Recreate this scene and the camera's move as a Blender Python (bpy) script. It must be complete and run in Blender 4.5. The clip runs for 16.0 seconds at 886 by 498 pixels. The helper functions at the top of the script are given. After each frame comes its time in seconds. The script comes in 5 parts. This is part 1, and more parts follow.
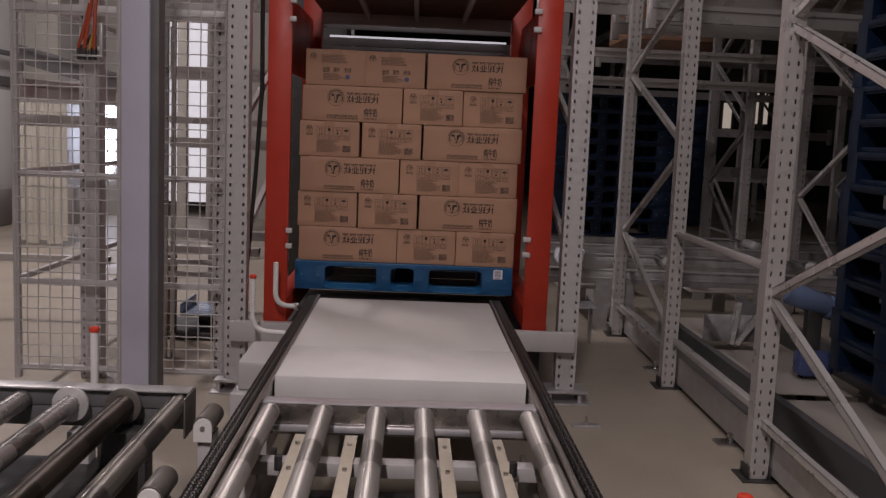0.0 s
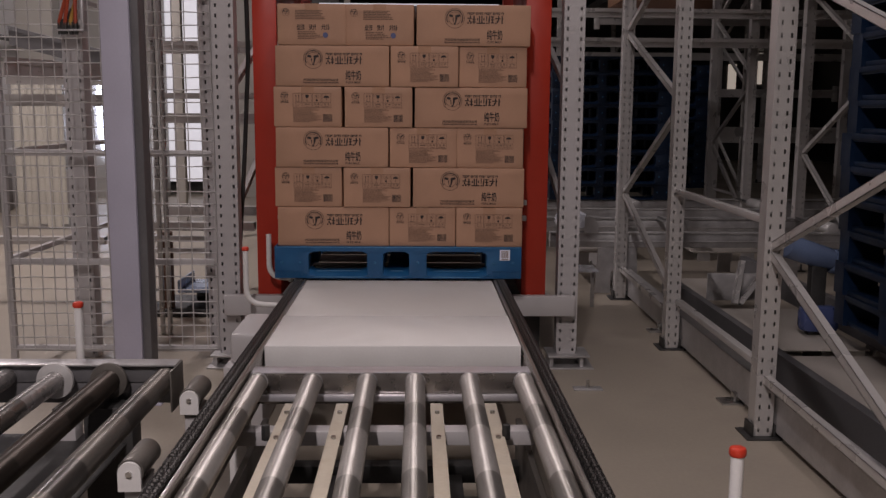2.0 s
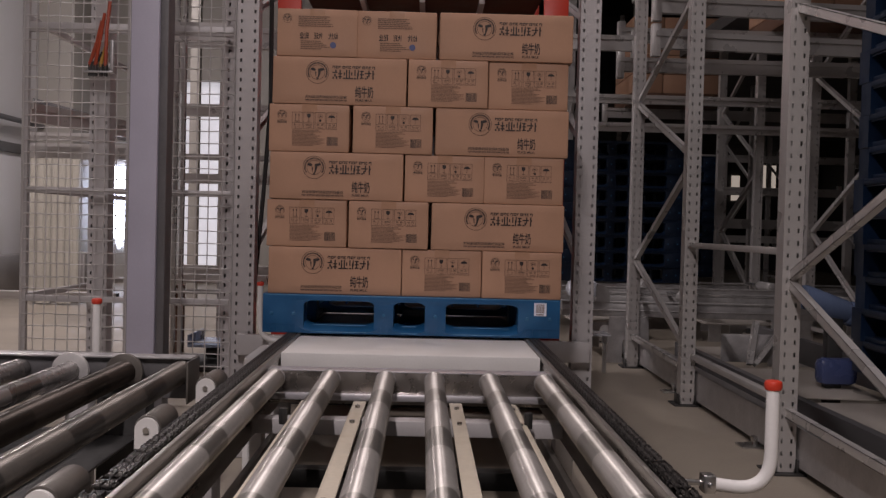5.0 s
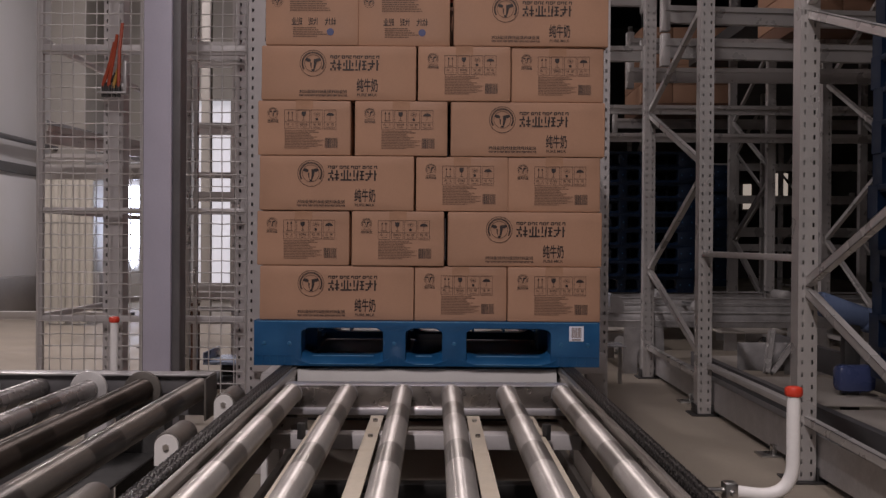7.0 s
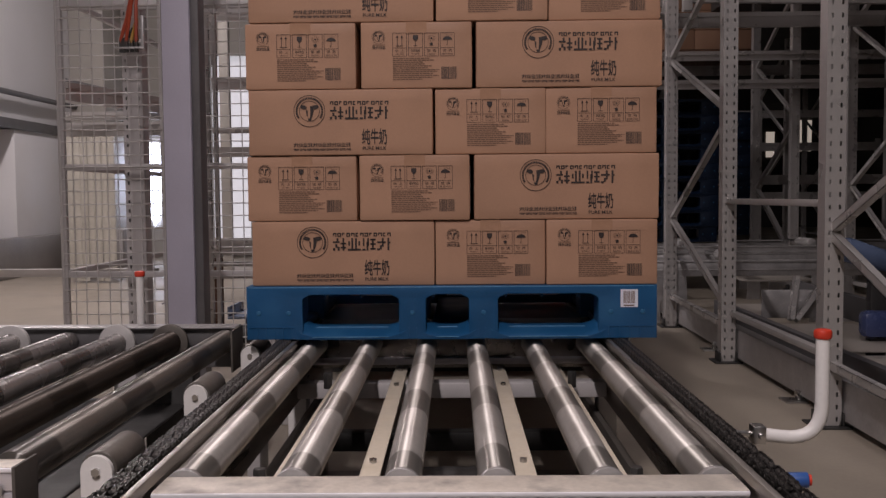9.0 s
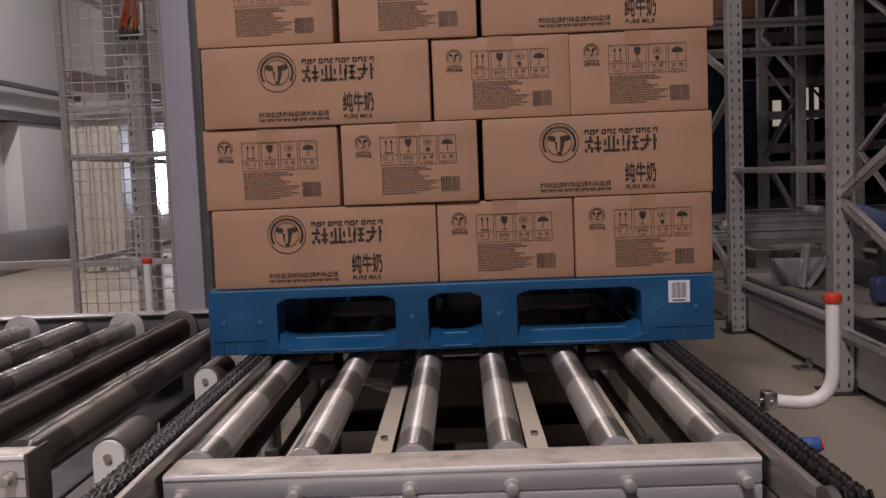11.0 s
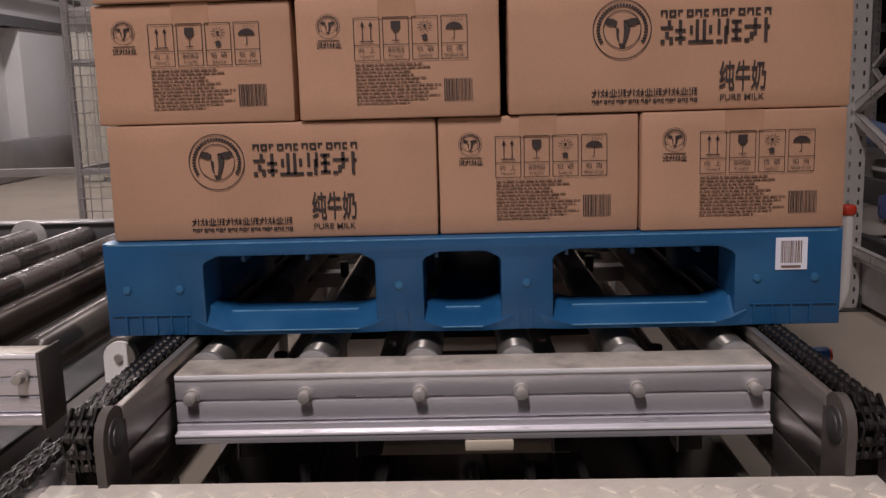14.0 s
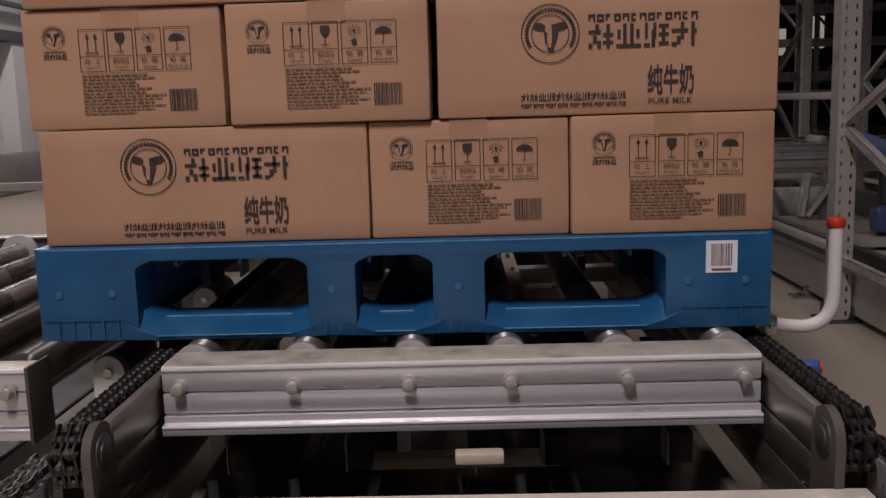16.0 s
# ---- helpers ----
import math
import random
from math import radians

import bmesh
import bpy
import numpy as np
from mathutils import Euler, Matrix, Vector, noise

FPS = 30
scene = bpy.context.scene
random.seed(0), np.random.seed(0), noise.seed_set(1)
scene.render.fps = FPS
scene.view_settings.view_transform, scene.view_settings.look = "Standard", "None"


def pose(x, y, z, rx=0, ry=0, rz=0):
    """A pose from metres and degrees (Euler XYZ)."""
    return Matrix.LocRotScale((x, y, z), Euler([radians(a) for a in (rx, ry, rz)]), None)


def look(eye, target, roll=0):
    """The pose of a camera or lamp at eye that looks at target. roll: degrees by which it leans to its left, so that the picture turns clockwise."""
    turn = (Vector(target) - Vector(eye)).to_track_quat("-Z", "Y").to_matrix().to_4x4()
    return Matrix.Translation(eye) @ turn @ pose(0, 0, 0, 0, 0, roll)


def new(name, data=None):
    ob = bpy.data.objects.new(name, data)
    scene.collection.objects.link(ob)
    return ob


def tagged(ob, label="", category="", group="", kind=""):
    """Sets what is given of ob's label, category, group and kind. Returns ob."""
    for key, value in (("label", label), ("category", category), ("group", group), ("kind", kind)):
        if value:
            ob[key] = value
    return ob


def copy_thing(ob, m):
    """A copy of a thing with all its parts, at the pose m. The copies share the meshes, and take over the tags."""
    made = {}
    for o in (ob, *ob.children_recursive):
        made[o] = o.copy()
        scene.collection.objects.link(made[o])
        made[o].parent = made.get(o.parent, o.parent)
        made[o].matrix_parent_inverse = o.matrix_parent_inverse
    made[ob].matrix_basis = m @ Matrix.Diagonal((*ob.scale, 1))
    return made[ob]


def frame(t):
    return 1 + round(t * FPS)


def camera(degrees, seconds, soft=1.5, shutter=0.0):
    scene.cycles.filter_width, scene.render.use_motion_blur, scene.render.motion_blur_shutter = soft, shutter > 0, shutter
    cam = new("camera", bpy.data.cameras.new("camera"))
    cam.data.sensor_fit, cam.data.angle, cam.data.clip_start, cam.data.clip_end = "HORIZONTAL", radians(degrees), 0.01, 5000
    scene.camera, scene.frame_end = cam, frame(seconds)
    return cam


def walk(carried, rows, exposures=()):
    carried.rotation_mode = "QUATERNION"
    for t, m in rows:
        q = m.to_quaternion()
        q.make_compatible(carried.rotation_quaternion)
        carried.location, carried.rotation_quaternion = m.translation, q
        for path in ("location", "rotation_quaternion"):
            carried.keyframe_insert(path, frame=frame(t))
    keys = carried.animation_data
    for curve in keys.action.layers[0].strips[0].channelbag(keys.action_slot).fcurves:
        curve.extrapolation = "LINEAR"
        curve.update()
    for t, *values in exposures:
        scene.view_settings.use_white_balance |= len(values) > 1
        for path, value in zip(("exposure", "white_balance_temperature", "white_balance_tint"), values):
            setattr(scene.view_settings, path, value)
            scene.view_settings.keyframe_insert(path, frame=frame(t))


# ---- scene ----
cam = camera(51.2, 16.0, soft=1.4, shutter=0.0)
PATH = [
    (0, (0.051, -0.001, 1.389), (0.109, 1.983, 1.147), 2.4),
    (0.5, (0.042, 0.012, 1.393), (0.106, 1.997, 1.157), 1.8),
    (1, (0.058, 0.006, 1.384), (0.128, 1.989, 1.132), 1.7),
    (1.5, (0.08, 0.02, 1.36), (0.141, 2.0, 1.085), 1.5),
    (2, (0.126, 0.068, 1.34), (0.165, 2.046, 1.042), 0.4),
    (2.5, (0.116, 0.078, 1.235), (0.113, 2.063, 0.993), 1.5),
    (3, (0.104, 0.092, 1.108), (0.152, 2.084, 0.94), 2.0),
    (3.5, (0.095, 0.081, 1.021), (0.144, 2.08, 0.966), 1.8),
    (4, (0.094, 0.038, 0.98), (0.106, 2.038, 0.936), 1.8),
    (4.5, (0.079, 0.027, 0.964), (0.102, 2.026, 0.915), 1.6),
    (7, (0.064, 0.021, 0.956), (0.066, 2.021, 0.941), 0.4),
    (7.5, (0.055, 0.028, 0.947), (0.028, 2.027, 0.911), 0.1),
    (8, (0.056, 0.033, 0.942), (0.011, 2.031, 0.865), -0.2),
    (8.5, (0.054, 0.03, 0.942), (0.009, 2.027, 0.839), -0.3),
    (11, (0.062, 0.038, 0.933), (0.001, 2.031, 0.776), -2.3),
    (11.5, (0.055, 0.042, 0.925), (-0.033, 2.026, 0.689), -2.6),
    (12, (0.052, 0.044, 0.924), (-0.048, 2.022, 0.644), -2.4),
    (12.5, (0.052, 0.045, 0.925), (-0.047, 2.025, 0.665), -2.5),
    (13, (0.047, 0.05, 0.916), (-0.044, 2.025, 0.618), -2.3),
    (13.5, (0.048, 0.051, 0.916), (-0.028, 2.021, 0.578), -1.7),
    (14, (0.047, 0.053, 0.914), (-0.026, 2.023, 0.576), -1.6),
    (14.5, (0.046, 0.053, 0.914), (-0.021, 2.022, 0.569), -1.2),
    (15, (0.046, 0.053, 0.913), (-0.022, 2.024, 0.579), -1.2),
    (15.5, (0.049, 0.053, 0.914), (-0.019, 2.025, 0.587), -1.2),
    (16, (0.055, 0.053, 0.915), (-0.006, 2.028, 0.604), -1.7),
]
walk(cam, [(t, look(eye, target, roll)) for t, eye, target, roll in PATH], exposures=[(0.0, 0.0), (14.5, 0.0), (15.5, -0.1), (16.0, -0.26)])

# ---- light ----
world = bpy.data.worlds.new("world")
world.use_nodes = True
scene.world = world
world.node_tree.nodes["Background"].inputs["Color"].default_value = (0.5, 0.55, 0.65, 1)
world.node_tree.nodes["Background"].inputs["Strength"].default_value = 0.002
scene.view_settings.exposure = 0.0


def unseen_lamp(x, y, z, power, length=1.4, width=0.14, turn=0, color=(1.0, 0.89, 0.90)):
    """A long ceiling light, out of view, that shines down."""
    data = bpy.data.lights.new("unseen_lamp", "AREA")
    data.shape, data.size, data.size_y, data.energy, data.color = "RECTANGLE", width, length, power, color
    ob = new("unseen_lamp", data)
    ob.matrix_world = pose(x, y, z, 0, 0, turn)
    return ob


# Lamps out of view; some are added only to brighten dim areas.
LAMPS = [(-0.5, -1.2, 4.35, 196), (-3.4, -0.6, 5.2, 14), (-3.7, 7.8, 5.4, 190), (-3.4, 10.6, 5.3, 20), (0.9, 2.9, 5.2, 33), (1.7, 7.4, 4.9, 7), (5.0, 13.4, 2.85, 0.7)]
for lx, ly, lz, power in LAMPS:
    unseen_lamp(lx, ly, lz, power)
unseen_lamp(-0.05, 3.9, 4.3, 12, 1.4, 0.09)


# ---- materials ----
def mat(name, color, rough=0.5, metal=0.0, vary=0.15, scale=6.0, bump=0.0, fine=80.0, stain=None, stain_amount=0.0, spec=0.5, stretch=None):
    """A surface with variation at two scales: broad stains and fine grain."""
    m = bpy.data.materials.new(name)
    m.use_nodes = True
    n, l = m.node_tree.nodes, m.node_tree.links
    b = n["Principled BSDF"]
    b.inputs["Metallic"].default_value = metal
    b.inputs["Specular IOR Level"].default_value = spec
    tc = n.new("ShaderNodeTexCoord")
    mp = n.new("ShaderNodeMapping")
    l.new(tc.outputs["Object"], mp.inputs["Vector"])
    if stretch:
        mp.inputs["Scale"].default_value = stretch
    big = n.new("ShaderNodeTexNoise")
    big.inputs["Scale"].default_value, big.inputs["Detail"].default_value = scale, 6
    small = n.new("ShaderNodeTexNoise")
    small.inputs["Scale"].default_value, small.inputs["Detail"].default_value = fine, 4
    for t in (big, small):
        l.new(mp.outputs["Vector"], t.inputs["Vector"])
    info = n.new("ShaderNodeObjectInfo")
    add = n.new("ShaderNodeMath")
    add.operation = "MULTIPLY_ADD"
    add.inputs[1].default_value = 0.4
    l.new(small.outputs["Fac"], add.inputs[0])
    l.new(big.outputs["Fac"], add.inputs[2])
    rnd = n.new("ShaderNodeMath")
    rnd.operation = "MULTIPLY_ADD"
    rnd.inputs[1].default_value = 0.12
    l.new(info.outputs["Random"], rnd.inputs[0])
    l.new(add.outputs[0], rnd.inputs[2])
    ramp = n.new("ShaderNodeMapRange")
    ramp.inputs["From Min"].default_value, ramp.inputs["From Max"].default_value = 0.45, 1.0
    ramp.inputs["To Min"].default_value, ramp.inputs["To Max"].default_value = 1 - vary, 1 + vary
    l.new(rnd.outputs[0], ramp.inputs["Value"])
    mul = n.new("ShaderNodeVectorMath")
    mul.operation = "SCALE"
    mul.inputs[0].default_value = color
    l.new(ramp.outputs["Result"], mul.inputs["Scale"])
    col = mul.outputs["Vector"]
    if stain:
        cr = n.new("ShaderNodeMapRange")
        cr.inputs["From Min"].default_value, cr.inputs["From Max"].default_value = 0.5, 0.72
        cr.inputs["To Max"].default_value = stain_amount
        l.new(big.outputs["Fac"], cr.inputs["Value"])
        mix = n.new("ShaderNodeMix")
        mix.data_type = "RGBA"
        l.new(cr.outputs["Result"], mix.inputs["Factor"])
        l.new(col, mix.inputs["A"])
        mix.inputs["B"].default_value = (*stain, 1)
        col = mix.outputs["Result"]
    l.new(col, b.inputs["Base Color"])
    rr = n.new("ShaderNodeMapRange")
    rr.inputs["From Min"].default_value, rr.inputs["From Max"].default_value = 0.3, 0.7
    rr.inputs["To Min"].default_value, rr.inputs["To Max"].default_value = max(0.03, rough - 0.1), min(1, rough + 0.12)
    l.new(big.outputs["Fac"], rr.inputs["Value"])
    l.new(rr.outputs["Result"], b.inputs["Roughness"])
    if bump:
        bp = n.new("ShaderNodeBump")
        bp.inputs["Strength"].default_value, bp.inputs["Distance"].default_value = bump, 0.002
        l.new(small.outputs["Fac"], bp.inputs["Height"])
        l.new(bp.outputs["Normal"], b.inputs["Normal"])
    return m


def glow(name, color, strength):
    m = bpy.data.materials.new(name)
    m.use_nodes = True
    b = m.node_tree.nodes["Principled BSDF"]
    b.inputs["Base Color"].default_value = (*color, 1)
    b.inputs["Emission Color"].default_value = (*color, 1)
    b.inputs["Emission Strength"].default_value = strength
    return m


def banded_steel(name, color, dark, rough):
    """Galvanised roller steel with worn bands along its length and fine turning marks round it."""
    m = mat(name, color, rough, 0.75, 0.16, 8, 0.015, 90, stain=tuple(c * 0.7 for c in dark), stain_amount=0.2)
    tan = m.node_tree.nodes.new("ShaderNodeTangent")
    tan.direction_type, tan.axis = "RADIAL", "Y"
    m.node_tree.links.new(tan.outputs[0], m.node_tree.nodes["Principled BSDF"].inputs["Tangent"])
    m.node_tree.nodes["Principled BSDF"].inputs["Anisotropic"].default_value = 1.0
    m.node_tree.nodes["Principled BSDF"].inputs["Anisotropic Rotation"].default_value = 0.25
    n, l = m.node_tree.nodes, m.node_tree.links
    b = n["Principled BSDF"]
    src = b.inputs["Base Color"].links[0].from_socket
    tc = n.new("ShaderNodeTexCoord")
    sep = n.new("ShaderNodeSeparateXYZ")
    l.new(tc.outputs["Object"], sep.inputs[0])
    warp = n.new("ShaderNodeTexNoise")
    warp.inputs["Scale"].default_value = 14
    l.new(tc.outputs["Object"], warp.inputs["Vector"])
    info = n.new("ShaderNodeObjectInfo")
    off = n.new("ShaderNodeMath")
    off.operation = "MULTIPLY_ADD"
    off.inputs[1].default_value = 0.06
    l.new(info.outputs["Random"], off.inputs[0])
    l.new(sep.outputs["Y"], off.inputs[2])
    off2 = n.new("ShaderNodeMath")
    off2.operation = "MULTIPLY_ADD"
    off2.inputs[1].default_value = 0.03
    l.new(warp.outputs["Fac"], off2.inputs[0])
    l.new(off.outputs[0], off2.inputs[2])
    sine = n.new("ShaderNodeMath")
    sine.operation = "SINE"
    fr = n.new("ShaderNodeMath")
    fr.operation = "MULTIPLY_ADD"
    fr.inputs[1].default_value, fr.inputs[2].default_value = 12.5, 0.7
    l.new(off2.outputs[0], fr.inputs[0])
    l.new(fr.outputs[0], sine.inputs[0])
    step = n.new("ShaderNodeMapRange")
    step.inputs["From Min"].default_value, step.inputs["From Max"].default_value = 0.38, 0.46
    l.new(sine.outputs[0], step.inputs["Value"])
    met = n.new("ShaderNodeMapRange")
    met.inputs["To Min"].default_value, met.inputs["To Max"].default_value = 0.58, 0.78
    l.new(step.outputs["Result"], met.inputs["Value"])
    l.new(met.outputs["Result"], b.inputs["Metallic"])
    mix = n.new("ShaderNodeMix")
    mix.data_type = "RGBA"
    l.new(step.outputs["Result"], mix.inputs["Factor"])
    l.new(src, mix.inputs["A"])
    mix.inputs["B"].default_value = (*dark, 1)
    l.new(mix.outputs["Result"], b.inputs["Base Color"])
    return m


M = {
    "carton": mat("carton_board", (0.42, 0.245, 0.160), 0.62, 0, 0.1, 5, 0.12, 240, spec=0.3),
    "ink": mat("brown_black_ink", (0.035, 0.024, 0.022), 0.6, 0, 0.2, 30),
    "ink_soft": mat("thin_ink", (0.17, 0.10, 0.068), 0.65, 0, 0.2, 30),
    "tape": mat("clear_tape", (0.41, 0.24, 0.155), 0.16, 0, 0.1, 12, 0.5, 45, spec=0.6),
    "plastic_blue": mat("blue_pallet_plastic", (0.013, 0.085, 0.21), 0.36, 0, 0.14, 7, 0.06, 120, stain=(0.035, 0.14, 0.27), stain_amount=0.35),
    "plastic_navy_shade": mat("shaded_navy_pallet_plastic", (0.0025, 0.012, 0.036), 0.4, 0, 0.2, 7, 0.06, 120),
    "plastic_worn_lit": mat("worn_lit_blue_plastic_edge", (0.10, 0.25, 0.42), 0.4, 0, 0.35, 40, 0.05, 160),
    "plastic_plug": mat("light_blue_plug", (0.03, 0.13, 0.26), 0.3),
    "label": mat("label_paper", (0.74, 0.75, 0.84), 0.6, 0, 0.05),
    "aluminium": mat("aluminium_profile", (0.78, 0.755, 0.80), 0.30, 0.62, 0.14, 5, 0.02, 200, stain=(0.32, 0.29, 0.26), stain_amount=0.5, stretch=(0.3, 3, 3)),
    "rail": mat("dull_rail_aluminium", (0.34, 0.31, 0.285), 0.3, 0.88, 0.14, 6, 0.02, 200, stain=(0.2, 0.18, 0.165), stain_amount=0.5, stretch=(3, 0.3, 3)),
    "glint": mat("painted_edge_glint", (0.88, 0.86, 0.89), 0.35, 0.15, 0.15, 14, 0.02, 200, stretch=(0.3, 3, 3)),
    "lip": mat("worn_rail_lip", (0.33, 0.305, 0.28), 0.36, 0.75, 0.2, 9, 0.03, 160, stain=(0.22, 0.2, 0.18), stain_amount=0.5, stretch=(3, 0.3, 3)),
    "dusty": mat("dusty_aluminium", (0.64, 0.58, 0.51), 0.5, 0.3, 0.2, 13, 0.05, 120, stain=(0.2, 0.18, 0.17), stain_amount=0.85),
    "steel": mat("bright_steel", (0.55, 0.54, 0.53), 0.3, 1.0, 0.12, 10),
    "zinc": mat("galvanised_sheet", (0.48, 0.465, 0.465), 0.42, 0.6, 0.2, 12, 0.03),
    "roller": banded_steel("roller_steel", (0.53, 0.50, 0.47), (0.35, 0.33, 0.305), 0.45),
    "roller_shiny": banded_steel("polished_roller_steel", (0.36, 0.34, 0.33), (0.24, 0.225, 0.21), 0.22),
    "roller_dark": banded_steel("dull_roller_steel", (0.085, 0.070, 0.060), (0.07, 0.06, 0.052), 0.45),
    "roller_dusty": banded_steel("dusty_roller_steel", (0.22, 0.20, 0.18), (0.16, 0.15, 0.14), 0.36),
    "flange": mat("bright_zinc_flange", (0.60, 0.58, 0.57), 0.4, 0.35, 0.12, 9, 0.02, 150),
    "bolt": mat("dull_zinc_bolt", (0.52, 0.49, 0.46), 0.45, 0.55, 0.15, 30, 0.02, 200),
    "chain_roller": mat("worn_chain_roller", (0.045, 0.040, 0.037), 0.4, 0.6, 0.25, 40),
    "deck_plate": mat("dusty_beige_deck_plate", (0.44, 0.40, 0.36), 0.55, 0.1, 0.12, 4, 0.03, 120, stain=(0.3, 0.26, 0.23), stain_amount=0.4),
    "motor_blue": mat("glossy_blue_grey_enamel", (0.15, 0.20, 0.33), 0.18, 0, 0.1, 8),
    "cover_blue": mat("deep_blue_cover_enamel", (0.06, 0.08, 0.19), 0.25, 0, 0.1, 8),
    "curtain": mat("beige_strip_curtain", (0.50, 0.47, 0.41), 0.4, 0, 0.12, 4),
    "chain": mat("oiled_black_chain", (0.030, 0.027, 0.026), 0.38, 0.7, 0.3, 40),
    "bearing": mat("grey_bearing_plate", (0.16, 0.145, 0.13), 0.45, 0.5, 0.2, 12),
    "dark_plate": mat("dark_brown_plate", (0.075, 0.064, 0.056), 0.62, 0.0, 0.2, 12),
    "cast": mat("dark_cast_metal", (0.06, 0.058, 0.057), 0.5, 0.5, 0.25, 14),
    "cream": mat("cream_flat_bar", (0.60, 0.53, 0.43), 0.5, 0, 0.12, 9, stain=(0.4, 0.32, 0.22), stain_amount=0.4),
    "white_paint": mat("white_painted_steel", (0.78, 0.755, 0.735), 0.42, 0, 0.07, 4, 0.02, 150, stain=(0.42, 0.39, 0.36), stain_amount=0.22),
    "cover_shaded": mat("shaded_off_white_sheet", (0.60, 0.575, 0.555), 0.45, 0, 0.08, 3, 0.02, 150, stain=(0.45, 0.42, 0.39), stain_amount=0.3),
    "grey_paint": mat("pale_grey_powder_coat", (0.50, 0.475, 0.475), 0.4, 0.05, 0.08, 5, 0.02, 150, stain=(0.35, 0.32, 0.3), stain_amount=0.22),
    "rack_paint": mat("grey_rack_coat", (0.57, 0.545, 0.53), 0.32, 0.35, 0.1, 5, 0.02, 150, stain=(0.3, 0.27, 0.25), stain_amount=0.3),
    "column_paint": mat("mauve_grey_column_paint", (0.50, 0.48, 0.58), 0.45, 0, 0.08, 3, 0.02, 120),
    "red_paint": mat("red_lift_enamel", (0.43, 0.032, 0.014), 0.42, 0, 0.1, 5, 0.02, 120, stain=(0.28, 0.02, 0.01), stain_amount=0.3),
    "red_cap": mat("red_rubber_cap", (0.60, 0.045, 0.02), 0.5, 0, 0.08),
    "brown_panel": mat("brown_ply_panel", (0.13, 0.065, 0.04), 0.6, 0, 0.2, 7),
    "shutter": mat("grey_shutter", (0.16, 0.155, 0.16), 0.5, 0.3, 0.15, 8),
    "cable_red": mat("orange_red_cable", (0.36, 0.055, 0.02), 0.45),
    "cable_yellow": mat("yellow_cable", (0.4, 0.22, 0.04), 0.45),
    "cable_black": mat("black_cable", (0.02, 0.02, 0.02), 0.5),
    "concrete": mat("grey_concrete_floor", (0.34, 0.295, 0.24), 0.5, 0, 0.12, 1.6, 0.05, 60, stain=(0.22, 0.19, 0.17), stain_amount=0.45),
    "wall": mat("white_insulated_panel", (0.73, 0.72, 0.735), 0.45, 0, 0.05, 1.2, stain=(0.6, 0.57, 0.53), stain_amount=0.3),
    "partition": mat("beige_grey_partition_panel", (0.41, 0.385, 0.35), 0.5, 0, 0.08, 1.5, stain=(0.4, 0.36, 0.31), stain_amount=0.4),
    "skirt": mat("dull_stainless_skirt", (0.36, 0.34, 0.33), 0.55, 0.6, 0.2, 2.5),
    "roof": mat("bounce_cutting_sheet", (0.07, 0.066, 0.064), 0.7, 0.1, 0.15, 2),
    "tread": mat("pale_chequer_plate", (0.78, 0.73, 0.65), 0.45, 0.15, 0.16, 7, 0.05, 90, stain=(0.6, 0.54, 0.46), stain_amount=0.5),
    "daylight": glow("daylight_pane", (0.70, 0.76, 1.0), 9.0),
    "daylight_soft": glow("soft_daylight_pane", (0.80, 0.84, 1.0), 2.2),
    "warm_pane": glow("warm_far_pane", (1.0, 0.84, 0.72), 0.32),
    "dull_pane": glow("dim_daylight_pane", (0.93, 0.92, 1.0), 0.42),
    "badge": mat("blue_print", (0.09, 0.10, 0.2), 0.6),
}


# ---- building helpers ----
def add_box(bm, a, b, bevel=0.0):
    r = bmesh.ops.create_cube(bm, size=1)
    vs = r["verts"]
    for v in vs:
        v.co = Vector([(a[i] + b[i]) / 2 + v.co[i] * abs(b[i] - a[i]) for i in range(3)])
    if bevel:
        es = list({e for v in vs for e in v.link_edges})
        bmesh.ops.bevel(bm, geom=es, offset=bevel, segments=2, profile=0.5, affect="EDGES")


def box(a, b, bevel=0.0):
    bm = bmesh.new()
    add_box(bm, a, b, bevel)
    return bm


def boxes(rows, bevel=0.0):
    bm = bmesh.new()
    for a, b in rows:
        add_box(bm, a, b, bevel)
    return bm


def add_cyl(bm, p, q, r, seg=20, r2=None, bevel=0.0):
    p, q = Vector(p), Vector(q)
    d = q - p
    m = Matrix.Translation((p + q) / 2) @ d.to_track_quat("Z", "Y").to_matrix().to_4x4()
    out = bmesh.ops.create_cone(bm, cap_ends=True, segments=seg, radius1=r, radius2=r if r2 is None else r2, depth=d.length, matrix=m)
    if bevel:
        es = [e for e in {e for v in out["verts"] for e in v.link_edges} if any(len(f.verts) > 4 for f in e.link_faces)]
        bmesh.ops.bevel(bm, geom=es, offset=bevel, segments=2, profile=0.5, affect="EDGES")


def cyl(p, q, r, seg=20, r2=None, bevel=0.0):
    bm = bmesh.new()
    add_cyl(bm, p, q, r, seg, r2, bevel)
    return bm


